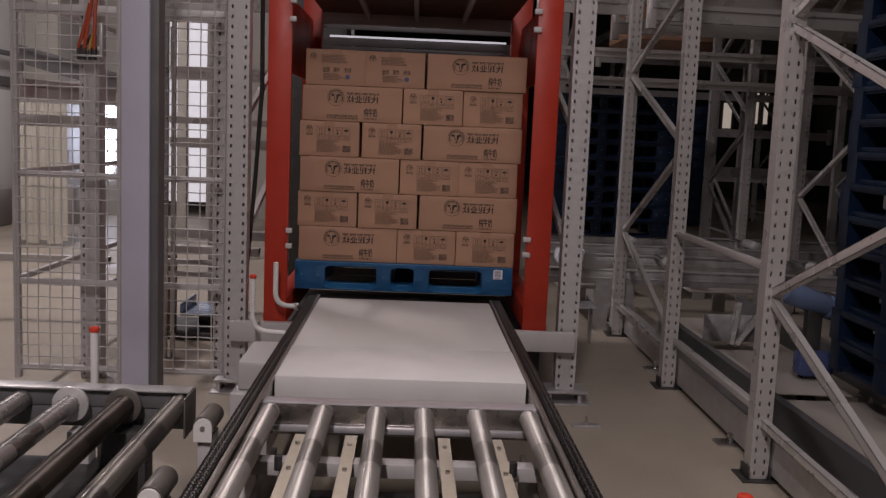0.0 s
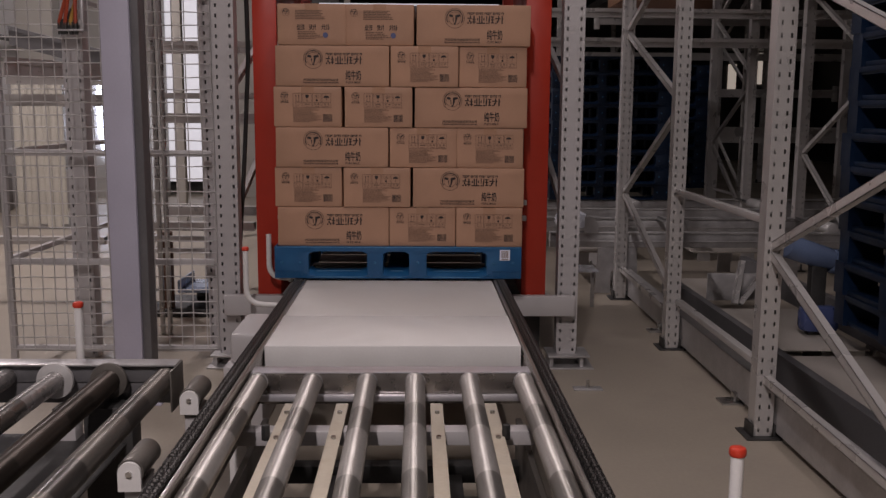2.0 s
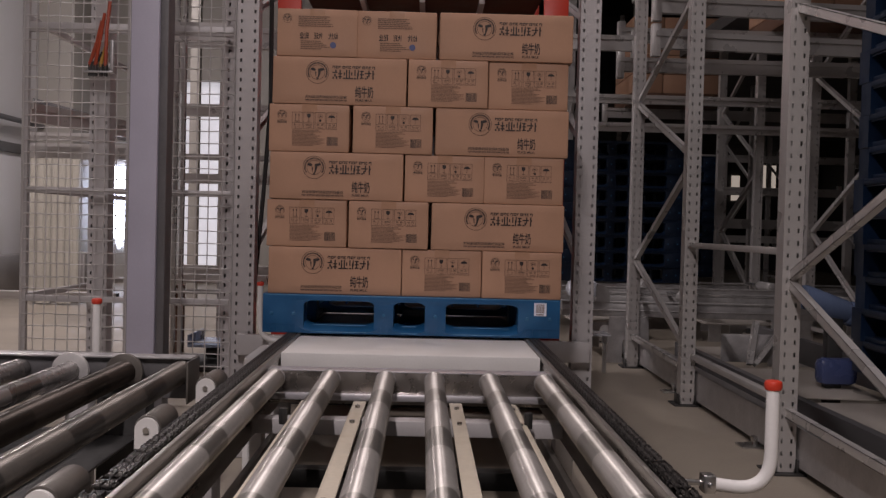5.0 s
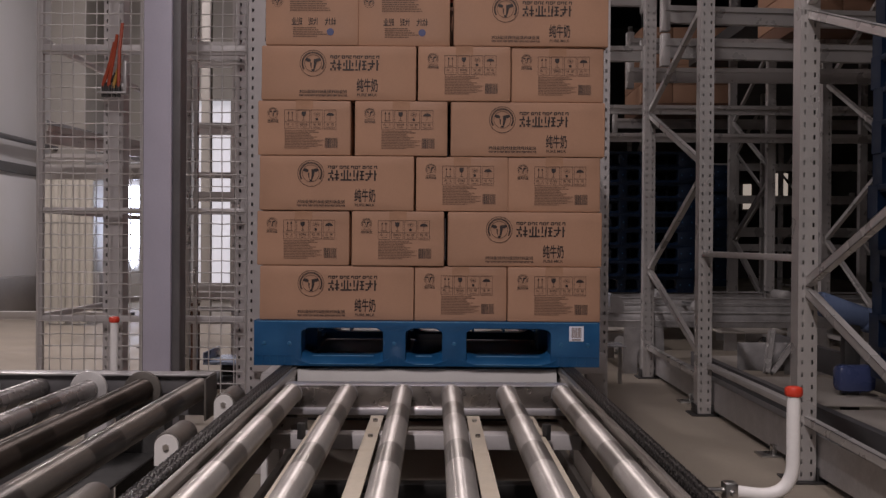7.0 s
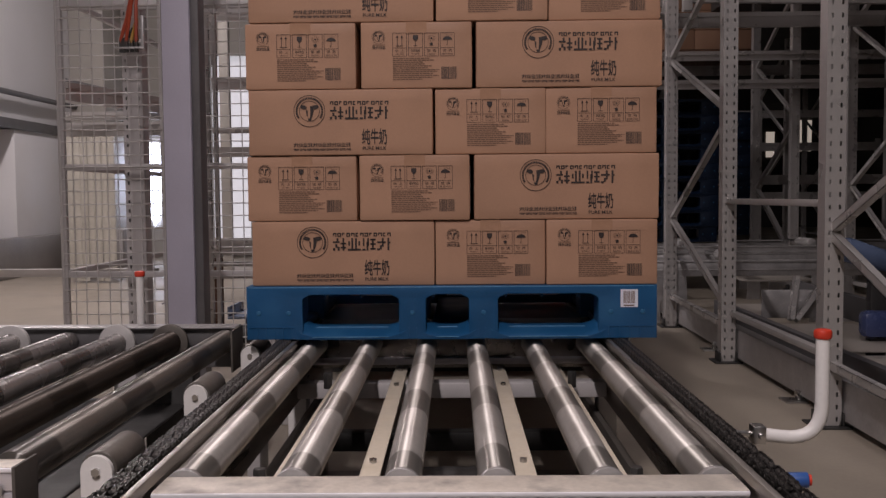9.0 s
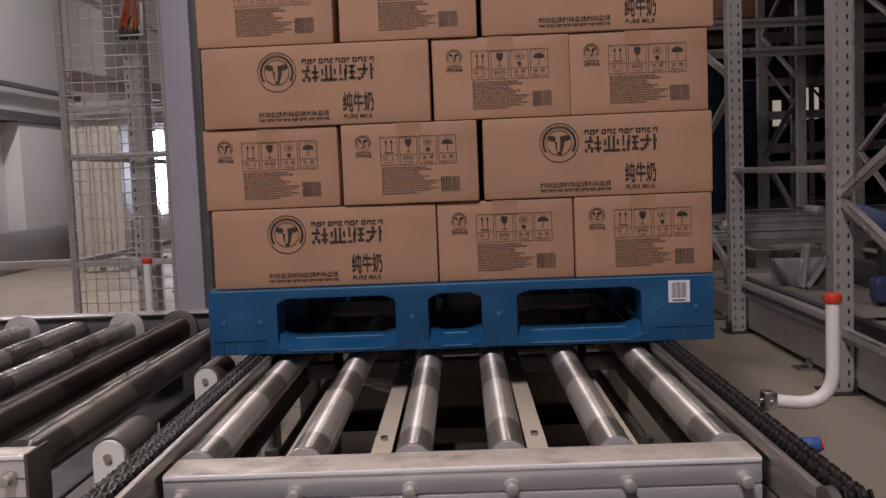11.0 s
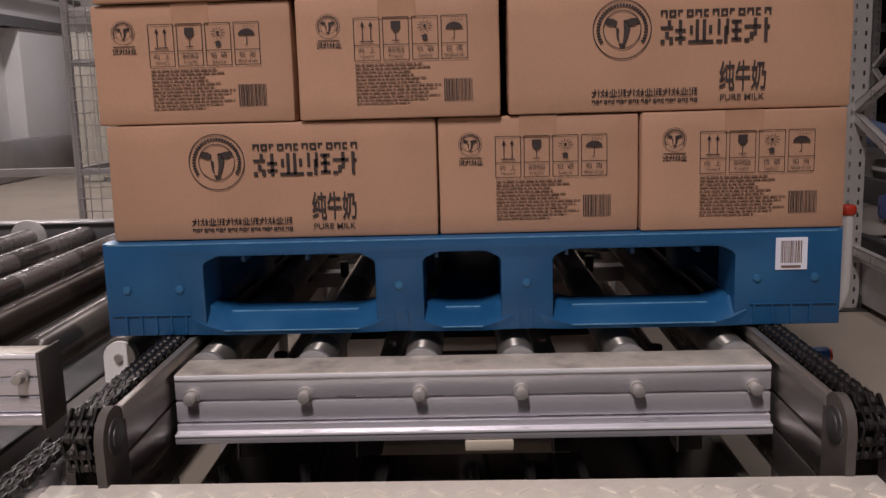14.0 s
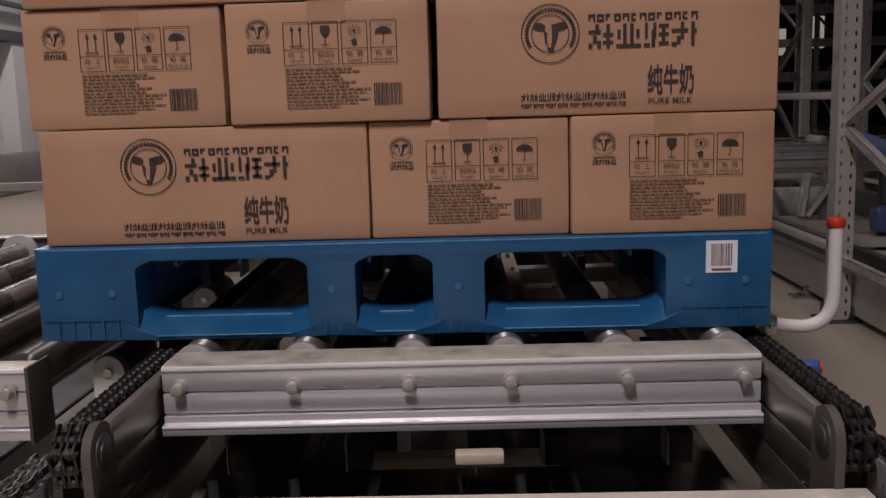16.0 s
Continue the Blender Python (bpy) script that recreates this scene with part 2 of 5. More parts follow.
def add_tube(bm, pts, r, seg=10):
    """A round tube swept along points."""
    pts = [Vector(p) for p in pts]
    rings = []
    for i, p in enumerate(pts):
        d = (pts[min(i + 1, len(pts) - 1)] - pts[max(i - 1, 0)]).normalized()
        q = d.to_track_quat("Z", "Y").to_matrix()
        rings.append([bm.verts.new(p + q @ Vector((r * math.cos(2 * math.pi * k / seg), r * math.sin(2 * math.pi * k / seg), 0))) for k in range(seg)])
    for a, b in zip(rings, rings[1:]):
        best = min(range(seg), key=lambda s: sum((a[k].co - b[(k + s) % seg].co).length for k in range(seg)))
        for k in range(seg):
            bm.faces.new((a[k], a[(k + 1) % seg], b[(k + 1 + best) % seg], b[(k + best) % seg]))
    bm.faces.new(rings[0][::-1])
    bm.faces.new(rings[-1])


def tube(pts, r, seg=10):
    bm = bmesh.new()
    add_tube(bm, pts, r, seg)
    return bm


def bent(p0, corner, p1, radius, n=8):
    """Points of a line with one rounded corner."""
    p0, c, p1 = Vector(p0), Vector(corner), Vector(p1)
    a, b = (p0 - c).normalized(), (p1 - c).normalized()
    s, e = c + a * radius, c + b * radius
    out = [p0]
    for i in range(n + 1):
        k = i / n
        out.append((1 - k) ** 2 * s + 2 * k * (1 - k) * c + k * k * e)
    return out + [p1]


def prism(poly, depth, axis="y"):
    """A flat outline in x and z, thickened along y from 0 to depth."""
    bm = bmesh.new()
    a = [bm.verts.new((x, 0, z)) for x, z in poly]
    b = [bm.verts.new((x, depth, z)) for x, z in poly]
    bm.faces.new(a)
    bm.faces.new(b[::-1])
    for i in range(len(poly)):
        j = (i + 1) % len(poly)
        bm.faces.new((a[j], a[i], b[i], b[j]))
    bmesh.ops.recalc_face_normals(bm, faces=bm.faces)
    return bm


def shade(me, angle=35):
    for p in me.polygons:
        p.use_smooth = True
    me.set_sharp_from_angle(angle=radians(angle))


def mesh_of(name, bm, material, smooth=True):
    bmesh.ops.recalc_face_normals(bm, faces=bm.faces)
    me = bpy.data.meshes.new(name)
    bm.to_mesh(me)
    bm.free()
    me.materials.append(material)
    if smooth:
        shade(me)
    return me


def part(name, bm, material, parent, label="", at=None):
    ob = new(name, mesh_of(name, bm, material))
    ob.parent = parent
    if at is not None:
        ob.matrix_basis = at
    if label:
        tagged(ob, label)
    return ob


def share(name, me, parent, at):
    ob = new(name, me)
    ob.parent = parent
    ob.matrix_basis = at
    return ob


def thing(name, label, category, group="", at=None, kind=""):
    ob = new(name)
    ob.empty_display_size = 0.1
    if at is not None:
        ob.matrix_basis = at
    return tagged(ob, label, category, group, kind)


def solid(name, bm, material, label, category="", group="", kind="", at=None):
    ob = new(name, mesh_of(name, bm, material))
    if at is not None:
        ob.matrix_basis = at
    return tagged(ob, label, category, group, kind)


def lettering(text, height, width, bold=0.0):
    """A bmesh of built-in lettering in the x-z plane, its lower left corner at the origin, fitted to a height and width."""
    cu = bpy.data.curves.new("lettering", "FONT")
    cu.body = text
    cu.resolution_u = 3
    cu.offset = bold
    ob = bpy.data.objects.new("lettering", cu)
    scene.collection.objects.link(ob)
    dg = bpy.context.evaluated_depsgraph_get()
    me = bpy.data.meshes.new_from_object(ob.evaluated_get(dg))
    bm = bmesh.new()
    bm.from_mesh(me)
    bpy.data.objects.remove(ob)
    bpy.data.curves.remove(cu)
    bpy.data.meshes.remove(me)
    if not bm.verts:
        return bm
    lo = [min(v.co[i] for v in bm.verts) for i in (0, 1)]
    hi = [max(v.co[i] for v in bm.verts) for i in (0, 1)]
    for v in bm.verts:
        v.co = Vector(((v.co.x - lo[0]) / (hi[0] - lo[0]) * width, 0, (v.co.y - lo[1]) / (hi[1] - lo[1]) * height))
    return bm


def shifted(bm, x, y, z, rz=0):
    bm.transform(pose(x, y, z, 0, 0, rz))
    return bm


# ---- hall ----
W, FAR, BACK, EAST, TOP = -5.4, 26.0, -7.0, 11.0, 7.0
solid("floor", box((W - 0.3, BACK - 0.3, -0.2), (EAST + 0.3, FAR + 0.3, 0.0)), M["concrete"], "dusty grey concrete warehouse floor", "floor", kind="structure")
# Roof and outer walls are near black to deepen the shade and cut bounce.
solid("ceiling", box((W - 0.3, BACK - 0.3, TOP), (EAST + 0.3, FAR + 0.3, TOP + 0.2)), M["roof"], "unseen roof, colour darkened to cut bounce light", "ceiling", kind="structure")
solid("wall_back", box((W - 0.3, BACK - 0.3, 0), (EAST + 0.3, BACK, TOP)), M["roof"], "unseen wall at the end of the hall, darkened to cut bounce light", "wall", kind="structure")
solid("wall_east", box((EAST, BACK, 0), (EAST + 0.3, FAR, TOP)), M["roof"], "side wall beyond the racks, darkened to deepen the shade", "wall", kind="structure")
solid("wall_north", box((W - 0.3, FAR, 0), (EAST + 0.3, FAR + 0.3, TOP)), M["roof"], "end wall beyond the racks, darkened to deepen the shade", "wall", kind="structure")
solid("wall_west", box((W - 0.3, BACK, 1.86), (W, FAR, TOP)), M["wall"], "white insulated panel wall over a low recess", "wall", kind="structure")
solid("wall_west_low", box((W - 0.52, BACK, 0), (W - 0.22, FAR, 1.9)), M["wall"], "white insulated panel wall set back under a bulkhead", "wall", kind="structure")

# rail, band, pier and skirting along the white wall
solid("trim_rail", tube([(W + 0.08, -4, 2.22), (W + 0.08, 13.9, 2.22)], 0.035, 12), M["shutter"], "grey pipe rail along the white wall", "rail", kind="structure")
solid("trim_band", box((W - 0.02, -4, 1.80), (W + 0.03, 13.9, 1.925), 0.008), M["shutter"], "dark grey bumper band along the white wall", "bumper", kind="structure")
solid("wall_pier", box((W - 0.22, 11.26, 0), (W + 0.004, 13.9, 1.80), 0.008), M["wall"], "white boxed pier under the bulkhead", "pier", kind="structure")
solid("baseboard", box((W + 0.006, 10.05, 0.0), (W + 0.12, 12.3, 0.486), 0.03), M["skirt"], "dull stainless steel skirting with a rounded end", "skirting", kind="structure")
solid("pilaster", box((W, 12.9, 0), (W + 0.5, 13.7, TOP), 0.02), M["partition"], "beige-grey boxed column against the wall", "column", kind="structure")

# partition behind the fence with bright openings
part_y = 14.2
segs = [(-5.39, -4.78, 0, 5.5), (-4.78, -3.79, 0, 5.5), (-3.79, -3.19, 3.12, 5.5), (-3.19, -1.0, 0, 5.5)]
solid("wall_partition", boxes([((x0, part_y, z0), (x1, part_y + 0.15, z1)) for x0, x1, z0, z1 in segs], 0.0), M["partition"], "beige-grey partition wall with tall openings", "wall", kind="structure")
solid("window_1", box((-3.84, part_y + 0.2, 0.22), (-3.13, part_y + 0.22, 3.2)), M["dull_pane"], "pale lit opening in the partition", "opening", kind="structure")
solid("window_2", prism([(-4.66, 0.52), (-4.61, 0.60), (-4.555, 0.9), (-4.54, 1.5), (-4.58, 1.79), (-4.75, 1.79), (-4.795, 1.5), (-4.785, 0.95), (-4.72, 0.65)], 0.02), M["daylight"], "blazing daylight gap at the far doorway", "opening", kind="structure", at=pose(0, part_y - 0.06, 0))

solid("window_3", box((-4.27, part_y - 0.06, 0.08), (-4.045, part_y - 0.04, 1.62)), M["daylight_soft"], "bright daylight gap beside the far doorway", "opening", kind="structure")

# ---- chain conveyor ----
CX, CY, SKEW = 0.032, 1.5, 0.5
BASE = pose(CX, CY, 0, 0, 0, SKEW)   # conveyor space: x across, y away from the operator


def grooved(outline, length, bevel=0.0012):
    """A grooved profile, its outline in x and z, drawn out along y with its long edges softened."""
    bm = prism(outline, length)
    long_edges = [e for e in bm.edges if abs(e.verts[0].co.y - e.verts[1].co.y) > length * 0.9]
    bmesh.ops.bevel(bm, geom=long_edges, offset=bevel, segments=2, profile=0.5, affect="EDGES")
    return bm


def rail_profile(side):
    """Aluminium side rail with grooves; side is -1 or +1."""
    x0, xg, x1 = 0.459, 0.4645, 0.479
    outline = [(x0, 0.33), (x0, 0.3935), (xg, 0.3935), (xg, 0.3985), (x0, 0.3985), (x0, 0.447), (xg, 0.447), (xg, 0.452), (x0, 0.452), (x0, 0.502), (x1, 0.502), (x1, 0.33)]
    return shifted(grooved([(x * side, z) for x, z in outline], 3.755), 0, -0.335, 0)


conveyor = thing("chain_conveyor", "aluminium two-strand chain conveyor with pale painted legs", "conveyor", at=BASE)
for side in (-1, 1):
    part("side_rail", rail_profile(side), M["rail"], conveyor, "grooved aluminium side rail")
    part("rail_lip", box(((0.455) * side, -0.30, 0.5005), (0.467 * side, 3.42, 0.519), 0.0015), M["lip"], conveyor, "worn rail lip")
    part("wear_strip", box((0.470 * side, -0.32, 0.496), (0.510 * side, 3.4, 0.504)), M["cast"], conveyor, "dark chain wear strip")
    # rounded bearing plates at the near end
    for k, (px, py, pz, pr) in enumerate(((0.462, -0.33, 0.488, 0.040), (0.517, -0.30, 0.437, 0.034))):
        outline = [(-pr, -0.115), (pr * 0.9, -0.115)] + [(pr * math.cos(radians(a)), pr * math.sin(radians(a))) for a in range(0, 181, 15)]
        bm = prism(outline, 0.012)
        bm.transform(pose(px * side - 0.006, py, pz, 0, 0, -90))
        pl = part("bearing_plate", bm, M["dark_plate"], conveyor, "worn grey bearing plate with rounded top")
        part("bearing", cyl((px * side - 0.0085, py, pz), (px * side + 0.0085, py, pz), 0.025, 28, bevel=0.002), M["cast"], pl, "dark bearing ring")
        part("shaft", cyl((px * side - 0.0105, py, pz), (px * side + 0.0105, py, pz), 0.015, 20, bevel=0.001), M["cast"], pl, "dark shaft end")
    for ly in (-0.1, 1.5, 3.1):
        part("leg", box((0.468 * side, ly - 0.04, 0.0), (0.528 * side, ly + 0.04, 0.34), 0.004), M["white_paint"], conveyor, "pale painted leg")
        part("foot_plate", box((0.44 * side, ly - 0.07, 0.0), (0.56 * side, ly + 0.07, 0.012), 0.003), M["zinc"], conveyor)
for ly in (-0.1, 1.5, 3.1):
    part("cross_tie", box((-0.468, ly - 0.03, 0.12), (0.468, ly + 0.03, 0.18), 0.003), M["cast"], conveyor, "dark steel cross tie")

cover = thing("centre_cover", "smooth off-white sheet metal cover between the chains", "cover", at=BASE)
part("cover_top", box((-0.455, 1.763, 0.490), (0.452, 2.24, 0.513), 0.003), M["white_paint"], cover)
# Rear sheet is greyer than the front: its shade is put into the colour.
part("cover_top", box((-0.455, 2.243, 0.488), (0.450, 3.36, 0.5115), 0.004), M["cover_shaded"], cover, "off-white rear sheet, colour darkened for shade")
part("cover_front", box((-0.455, 1.748, 0.408), (0.452, 1.7625, 0.5138), 0.003), M["white_paint"], cover)
for side in (-1, 1):
    part("cover_side", box((0.451 * side, 1.77, 0.405), (0.44 * side, 3.36, 0.489)), M["white_paint"], cover)

# ---- lifting roller bed between the chains ----
bed = thing("roller_bed", "lifting bed of six galvanised rollers in aluminium end beams", "roller bed", at=BASE)


def end_beam(y0, y1):
    """Grooved aluminium end beam with a lower flange that juts towards -y."""
    g = y0 + 0.008
    outline = [(y0 - 0.016, 0.392), (y0 - 0.016, 0.4065), (y0 - 0.003, 0.4085), (y0 - 0.003, 0.4185), (g, 0.4185), (g, 0.4225), (y0, 0.4225), (y0, 0.4530), (g, 0.4530), (g, 0.4575), (y0, 0.4575), (y0, 0.494), (y1, 0.494), (y1, 0.392)]
    bm = grooved(outline, 0.903)
    bm.transform(pose(0.4515, 0, 0, 0, 0, 90))
    return bm


nb = part("end_beam", end_beam(-0.1, -0.02), M["aluminium"], bed, "grooved aluminium end beam")
part("beam_top", box((-0.4515, -0.1, 0.4943), (0.4515, -0.02, 0.4973), 0.001), M["dusty"], nb, "dusty stained top face")
# Pale strips on the edges paint in the highlight of the beam.
part("edge_bead", box((-0.4515, -0.1032, 0.4885), (0.4515, -0.0985, 0.4962), 0.002), M["glint"], nb, "pale strip painted as the edge highlight")
part("edge_bead", box((-0.4515, -0.1178, 0.4035), (0.4515, -0.1150, 0.4078), 0.001), M["glint"], nb, "pale strip painted as the edge highlight")
fb = part("end_beam", box((-0.4515, 1.472, 0.392), (0.4515, 1.53, 0.494), 0.002), M["rail"], bed, "dull aluminium far beam")
part("beam_top", box((-0.4515, 1.470, 0.4943), (0.4515, 1.54, 0.4990), 0.001), M["aluminium"], fb, "aluminium top flange")
part("lower_bar", box((-0.4515, 1.45, 0.405), (0.4515, 1.4715, 0.428), 0.006), M["aluminium"], fb, "bright lower bar")
ROLLERS = [-0.426, -0.252, -0.077, 0.077, 0.252, 0.426]
RR, RZ = 0.031, 0.4745
rbm = cyl((0, -0.012, 0), (0, 1.442, 0), RR, 32, bevel=0.004)
roller_me = mesh_of("roller", rbm, M["roller"])
cap_bm = cyl((0, -0.016, 0), (0, -0.004, 0), RR + 0.002, 32, bevel=0.002)
cap_me = mesh_of("end_cap", cap_bm, M["zinc"])
bolt_bm = cyl((0, -0.121, -0.012), (0, -0.0995, -0.012), 0.0090, 18, bevel=0.0022)
add_cyl(bolt_bm, (0, -0.104, -0.012), (0, -0.0985, -0.012), 0.0118, 20)
bolt_me = mesh_of("bolt", bolt_bm, M["bolt"])
bed_rollers = []
for x in ROLLERS:
    r = share("roller", roller_me, bed, pose(x, 0, RZ))
    share("end_cap", cap_me, r, pose(0, 0, 0))
    share("end_cap", cap_me, r, pose(0, 1.45, 0))
    share("bolt", bolt_me, bed, pose(x, 0, RZ))
    bed_rollers.append(r)
for x in (-0.318, -0.155, 0.145, 0.316):
    bar = part("flat_bar", box((x - 0.020, 0.02, 0.405), (x + 0.020, 1.42, 0.411), 0.0015), M["cream"], bed, "cream painted flat bar")
    for y in (0.35, 1.1, 1.32):
        part("screw", cyl((x, y, 0.411), (x, y, 0.419), 0.008, 6), M["steel"], bar)
for y, z in ((1.22, 0.355),):
    part("cross_member", box((-0.45, y - 0.03, z), (0.45, y + 0.03, z + 0.044), 0.003), M["grey_paint"], bed, "dusty grey painted cross member")
for x, y in ((-0.35, 1.12), (0.34, 1.12), (-0.35, 0.2), (0.34, 0.2)):
    part("stud", cyl((x, y, 0.40), (x, y, 0.445), 0.013, 6, bevel=0.002), M["cast"], bed, "dark threaded stud with nut")

# lifting gear under the bed
gear = thing("lift_gear", "dark lifting gear with cylinders and brackets under the roller bed", "machine", at=BASE)
for x in (-0.356, -0.165, 0.15, 0.347):
    br = part("bracket", box((x - 0.018, -0.04, 0.338), (x + 0.02, 0.02, 0.39), 0.003), M["cast"], gear)
    part("edge", box((x - 0.0215, -0.042, 0.336), (x - 0.0185, 0.01, 0.39), 0.001), M["zinc"], br, "thin bright edge")
for x in (-0.2, 0.2):
    part("beam", box((x - 0.03, 0.1, 0.10), (x + 0.03, 1.45, 0.16), 0.004), M["cast"], gear)
part("motor", cyl((-0.1, 0.75, 0.2), (0.2, 0.75, 0.2), 0.08, 24, bevel=0.01), M["cast"], gear)
part("cross_plate", box((-0.16, 0.05, 0.300), (0.17, 0.09, 0.320), 0.003), M["cream"], gear)
part("sensor_block", box((-0.010, -0.119, 0.374), (0.064, -0.09, 0.391), 0.003), M["cream"], gear, "small cream block")
part("block_arm", box((0.01, -0.09, 0.376), (0.044, 0.0, 0.386), 0.002), M["cast"], gear)
part("tag_plate", box((-0.106, 0.0, 0.352), (-0.084, 0.004, 0.39)), M["label"], gear)
for i, x in enumerate((-0.4, -0.27, 0.0, 0.09)):
    part("hose", tube([(x, -0.05, 0.33), (x + 0.02, -0.1, 0.15), (x - 0.03, -0.05, 0.02), (x + 0.05, 0.4, 0.015), (x, 1.2, 0.015)], 0.009, 8), M["cable_black"], gear)

# Dark sheets added under the bed to deepen the shade between the rollers.
tray = thing("drip_tray", "dark sheets added to deepen the shade under the roller bed", "tray", at=BASE)
part("pan", box((-0.44, -0.1, 0.002), (0.44, 1.6, 0.02), 0.004), M["bearing"], tray)
for x0, x1 in ((-0.44, -0.42), (0.42, 0.44)):
    part("rim", box((x0, -0.1, 0.02), (x1, 1.6, 0.30), 0.003), M["bearing"], tray)

# chequer plate step in front
step = thing("chequer_step", "worn pale chequer plate step in front of the conveyor", "step")
part("plate", box((-0.50, 0.16, 0.425), (0.532, 1.140, 0.435), 0.002), M["tread"], step)
part("skirt", box((-0.48, 1.09, 0.0), (0.52, 1.11, 0.424), 0.002), M["cast"], step)
lug = bmesh.new()
for i in range(30):
    for j in range(8):
        cx, cy = -0.49 + i * 0.0345, 0.95 + j * 0.026
        if cy > 1.125:
            continue
        a = 45 if (i + j) % 2 else -45
        tmp = bmesh.ops.create_cube(lug, size=1)
        m = pose(cx, cy, 0.4355, 0, 0, a) @ Matrix.Diagonal((0.024, 0.006, 0.0013, 1))
        for v in tmp["verts"]:
            v.co = m @ v.co
tagged(part("tread_pattern", lug, M["tread"], step), kind="stuff")

# ---- roller conveyor that the pallets leave by ----
side_conv = thing("roller_conveyor", "roller conveyor with flanged steel rollers and aluminium beams", "conveyor")
LX1 = -0.645
NX = -0.668
nbm = part("near_beam", boxes([((-3.2, 1.48, 0.4735), (NX, 1.53, 0.509)), ((-3.2, 1.48, 0.4415), (NX, 1.53, 0.470)), ((-3.2, 1.486, 0.40), (NX - 0.004, 1.524, 0.5)), ((-3.2, 1.472, 0.392), (NX, 1.53, 0.4105)), ((-3.2, 1.48, 0.413), (NX, 1.53, 0.4385))], 0.002), M["aluminium"], side_conv)
part("beam_top", box((-3.2, 1.4835, 0.5092), (NX, 1.53, 0.5118), 0.001), M["dusty"], nbm, "dusty top face")
# The same painted highlight along this beam's top edge.
part("edge_bead", box((-3.2, 1.4775, 0.5035), (NX, 1.4832, 0.5112), 0.002), M["glint"], nbm, "pale strip painted as the edge highlight")
part("end_plate", box((NX, 1.47, 0.385), (NX + 0.006, 1.55, 0.515), 0.001), M["dark_plate"], side_conv, "dark bolted end plate")
part("far_beam", boxes([((-3.2, 2.95, 0.47), (LX1 - 0.02, 3.0, 0.527)), ((-3.2, 2.956, 0.40), (LX1 - 0.02, 2.994, 0.475))], 0.002), M["shutter"], side_conv, "dark grey far beam")
part("beam_flange", box((-3.2, 2.93, 0.5275), (LX1 - 0.02, 3.0, 0.5335), 0.001), M["zinc"], side_conv, "pale top flange of the far beam")
part("end_plate", box((LX1 - 0.02, 2.86, 0.40), (LX1 - 0.014, 3.0, 0.53), 0.001), M["bearing"], side_conv)
lr_me = mesh_of("roller", cyl((0, 0, 0), (0, 1.41, 0), 0.035, 32, bevel=0.003), M["roller_dusty"])
ls_me = mesh_of("roller", cyl((0, 0, 0), (0, 1.41, 0), 0.031, 32, bevel=0.003), M["roller_shiny"])
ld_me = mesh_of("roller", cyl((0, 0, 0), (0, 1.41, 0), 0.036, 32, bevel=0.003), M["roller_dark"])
fl_bm = cyl((0, 1.365, 0), (0, 1.38, 0), 0.058, 36, bevel=0.003)
fl_me = mesh_of("flange", fl_bm, M["flange"])
fd_me = fl_me.copy()
fd_me.materials[0] = M["bearing"]
for i in range(15):
    x = -0.70 - i * 0.168
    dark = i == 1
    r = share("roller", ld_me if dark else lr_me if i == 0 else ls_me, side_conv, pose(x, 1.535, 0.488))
    if i in (1, 2, 4, 6, 8, 10):
        share("flange", fd_me if dark else fl_me, r, pose(0, 0, 0))
    share("bolt", bolt_me, side_conv, pose(x + 0.003, 1.576, 0.486))
for x in (-1.0, -1.9, -2.8):
    for y in (1.6, 2.9):
        part("leg", box((x - 0.035, y - 0.035, 0), (x + 0.035, y + 0.035, 0.41), 0.004), M["grey_paint"], side_conv)
part("leg", box((-0.93, 2.84, 0), (-0.78, 2.93, 0.42), 0.004), M["cast"], side_conv, "dark leg bracket")

# Dark sheet added below to darken the gaps between these rollers.
part("pan", box((-3.18, 1.56, 0.30), (-0.80, 2.93, 0.306), 0.001), M["cast"], side_conv, "added dark sheet that darkens the gaps between the rollers")

# small idler rollers in the gap between the conveyors
for k, y in enumerate((1.6, 2.2, 2.77)):
    idler = thing("idler_roller", "small grey idler roller in a white plastic end plate", "roller", "idlers in the conveyor gap", at=pose(-0.584, y, 0.468))
    outline = [(0.028 * math.cos(radians(a)), 0.028 * math.sin(radians(a))) for a in range(0, 181, 15)] + [(-0.028, -0.045), (0.028, -0.045)]
    part("end_plate", prism(outline, 0.01), M["white_paint"], idler, "white rounded end plate")
    part("barrel", cyl((0, 0.012, 0), (0, 0.16, 0), 0.033, 24, bevel=0.003), M["bearing"], idler, "grey rubber barrel")
    part("screw", cyl((0, -0.006, 0), (0, 0.0, 0), 0.008, 6), M["steel"], idler)
    part("bracket", box((-0.02, 0.02, -0.46), (0.02, 0.14, -0.04), 0.003), M["grey_paint"], idler)


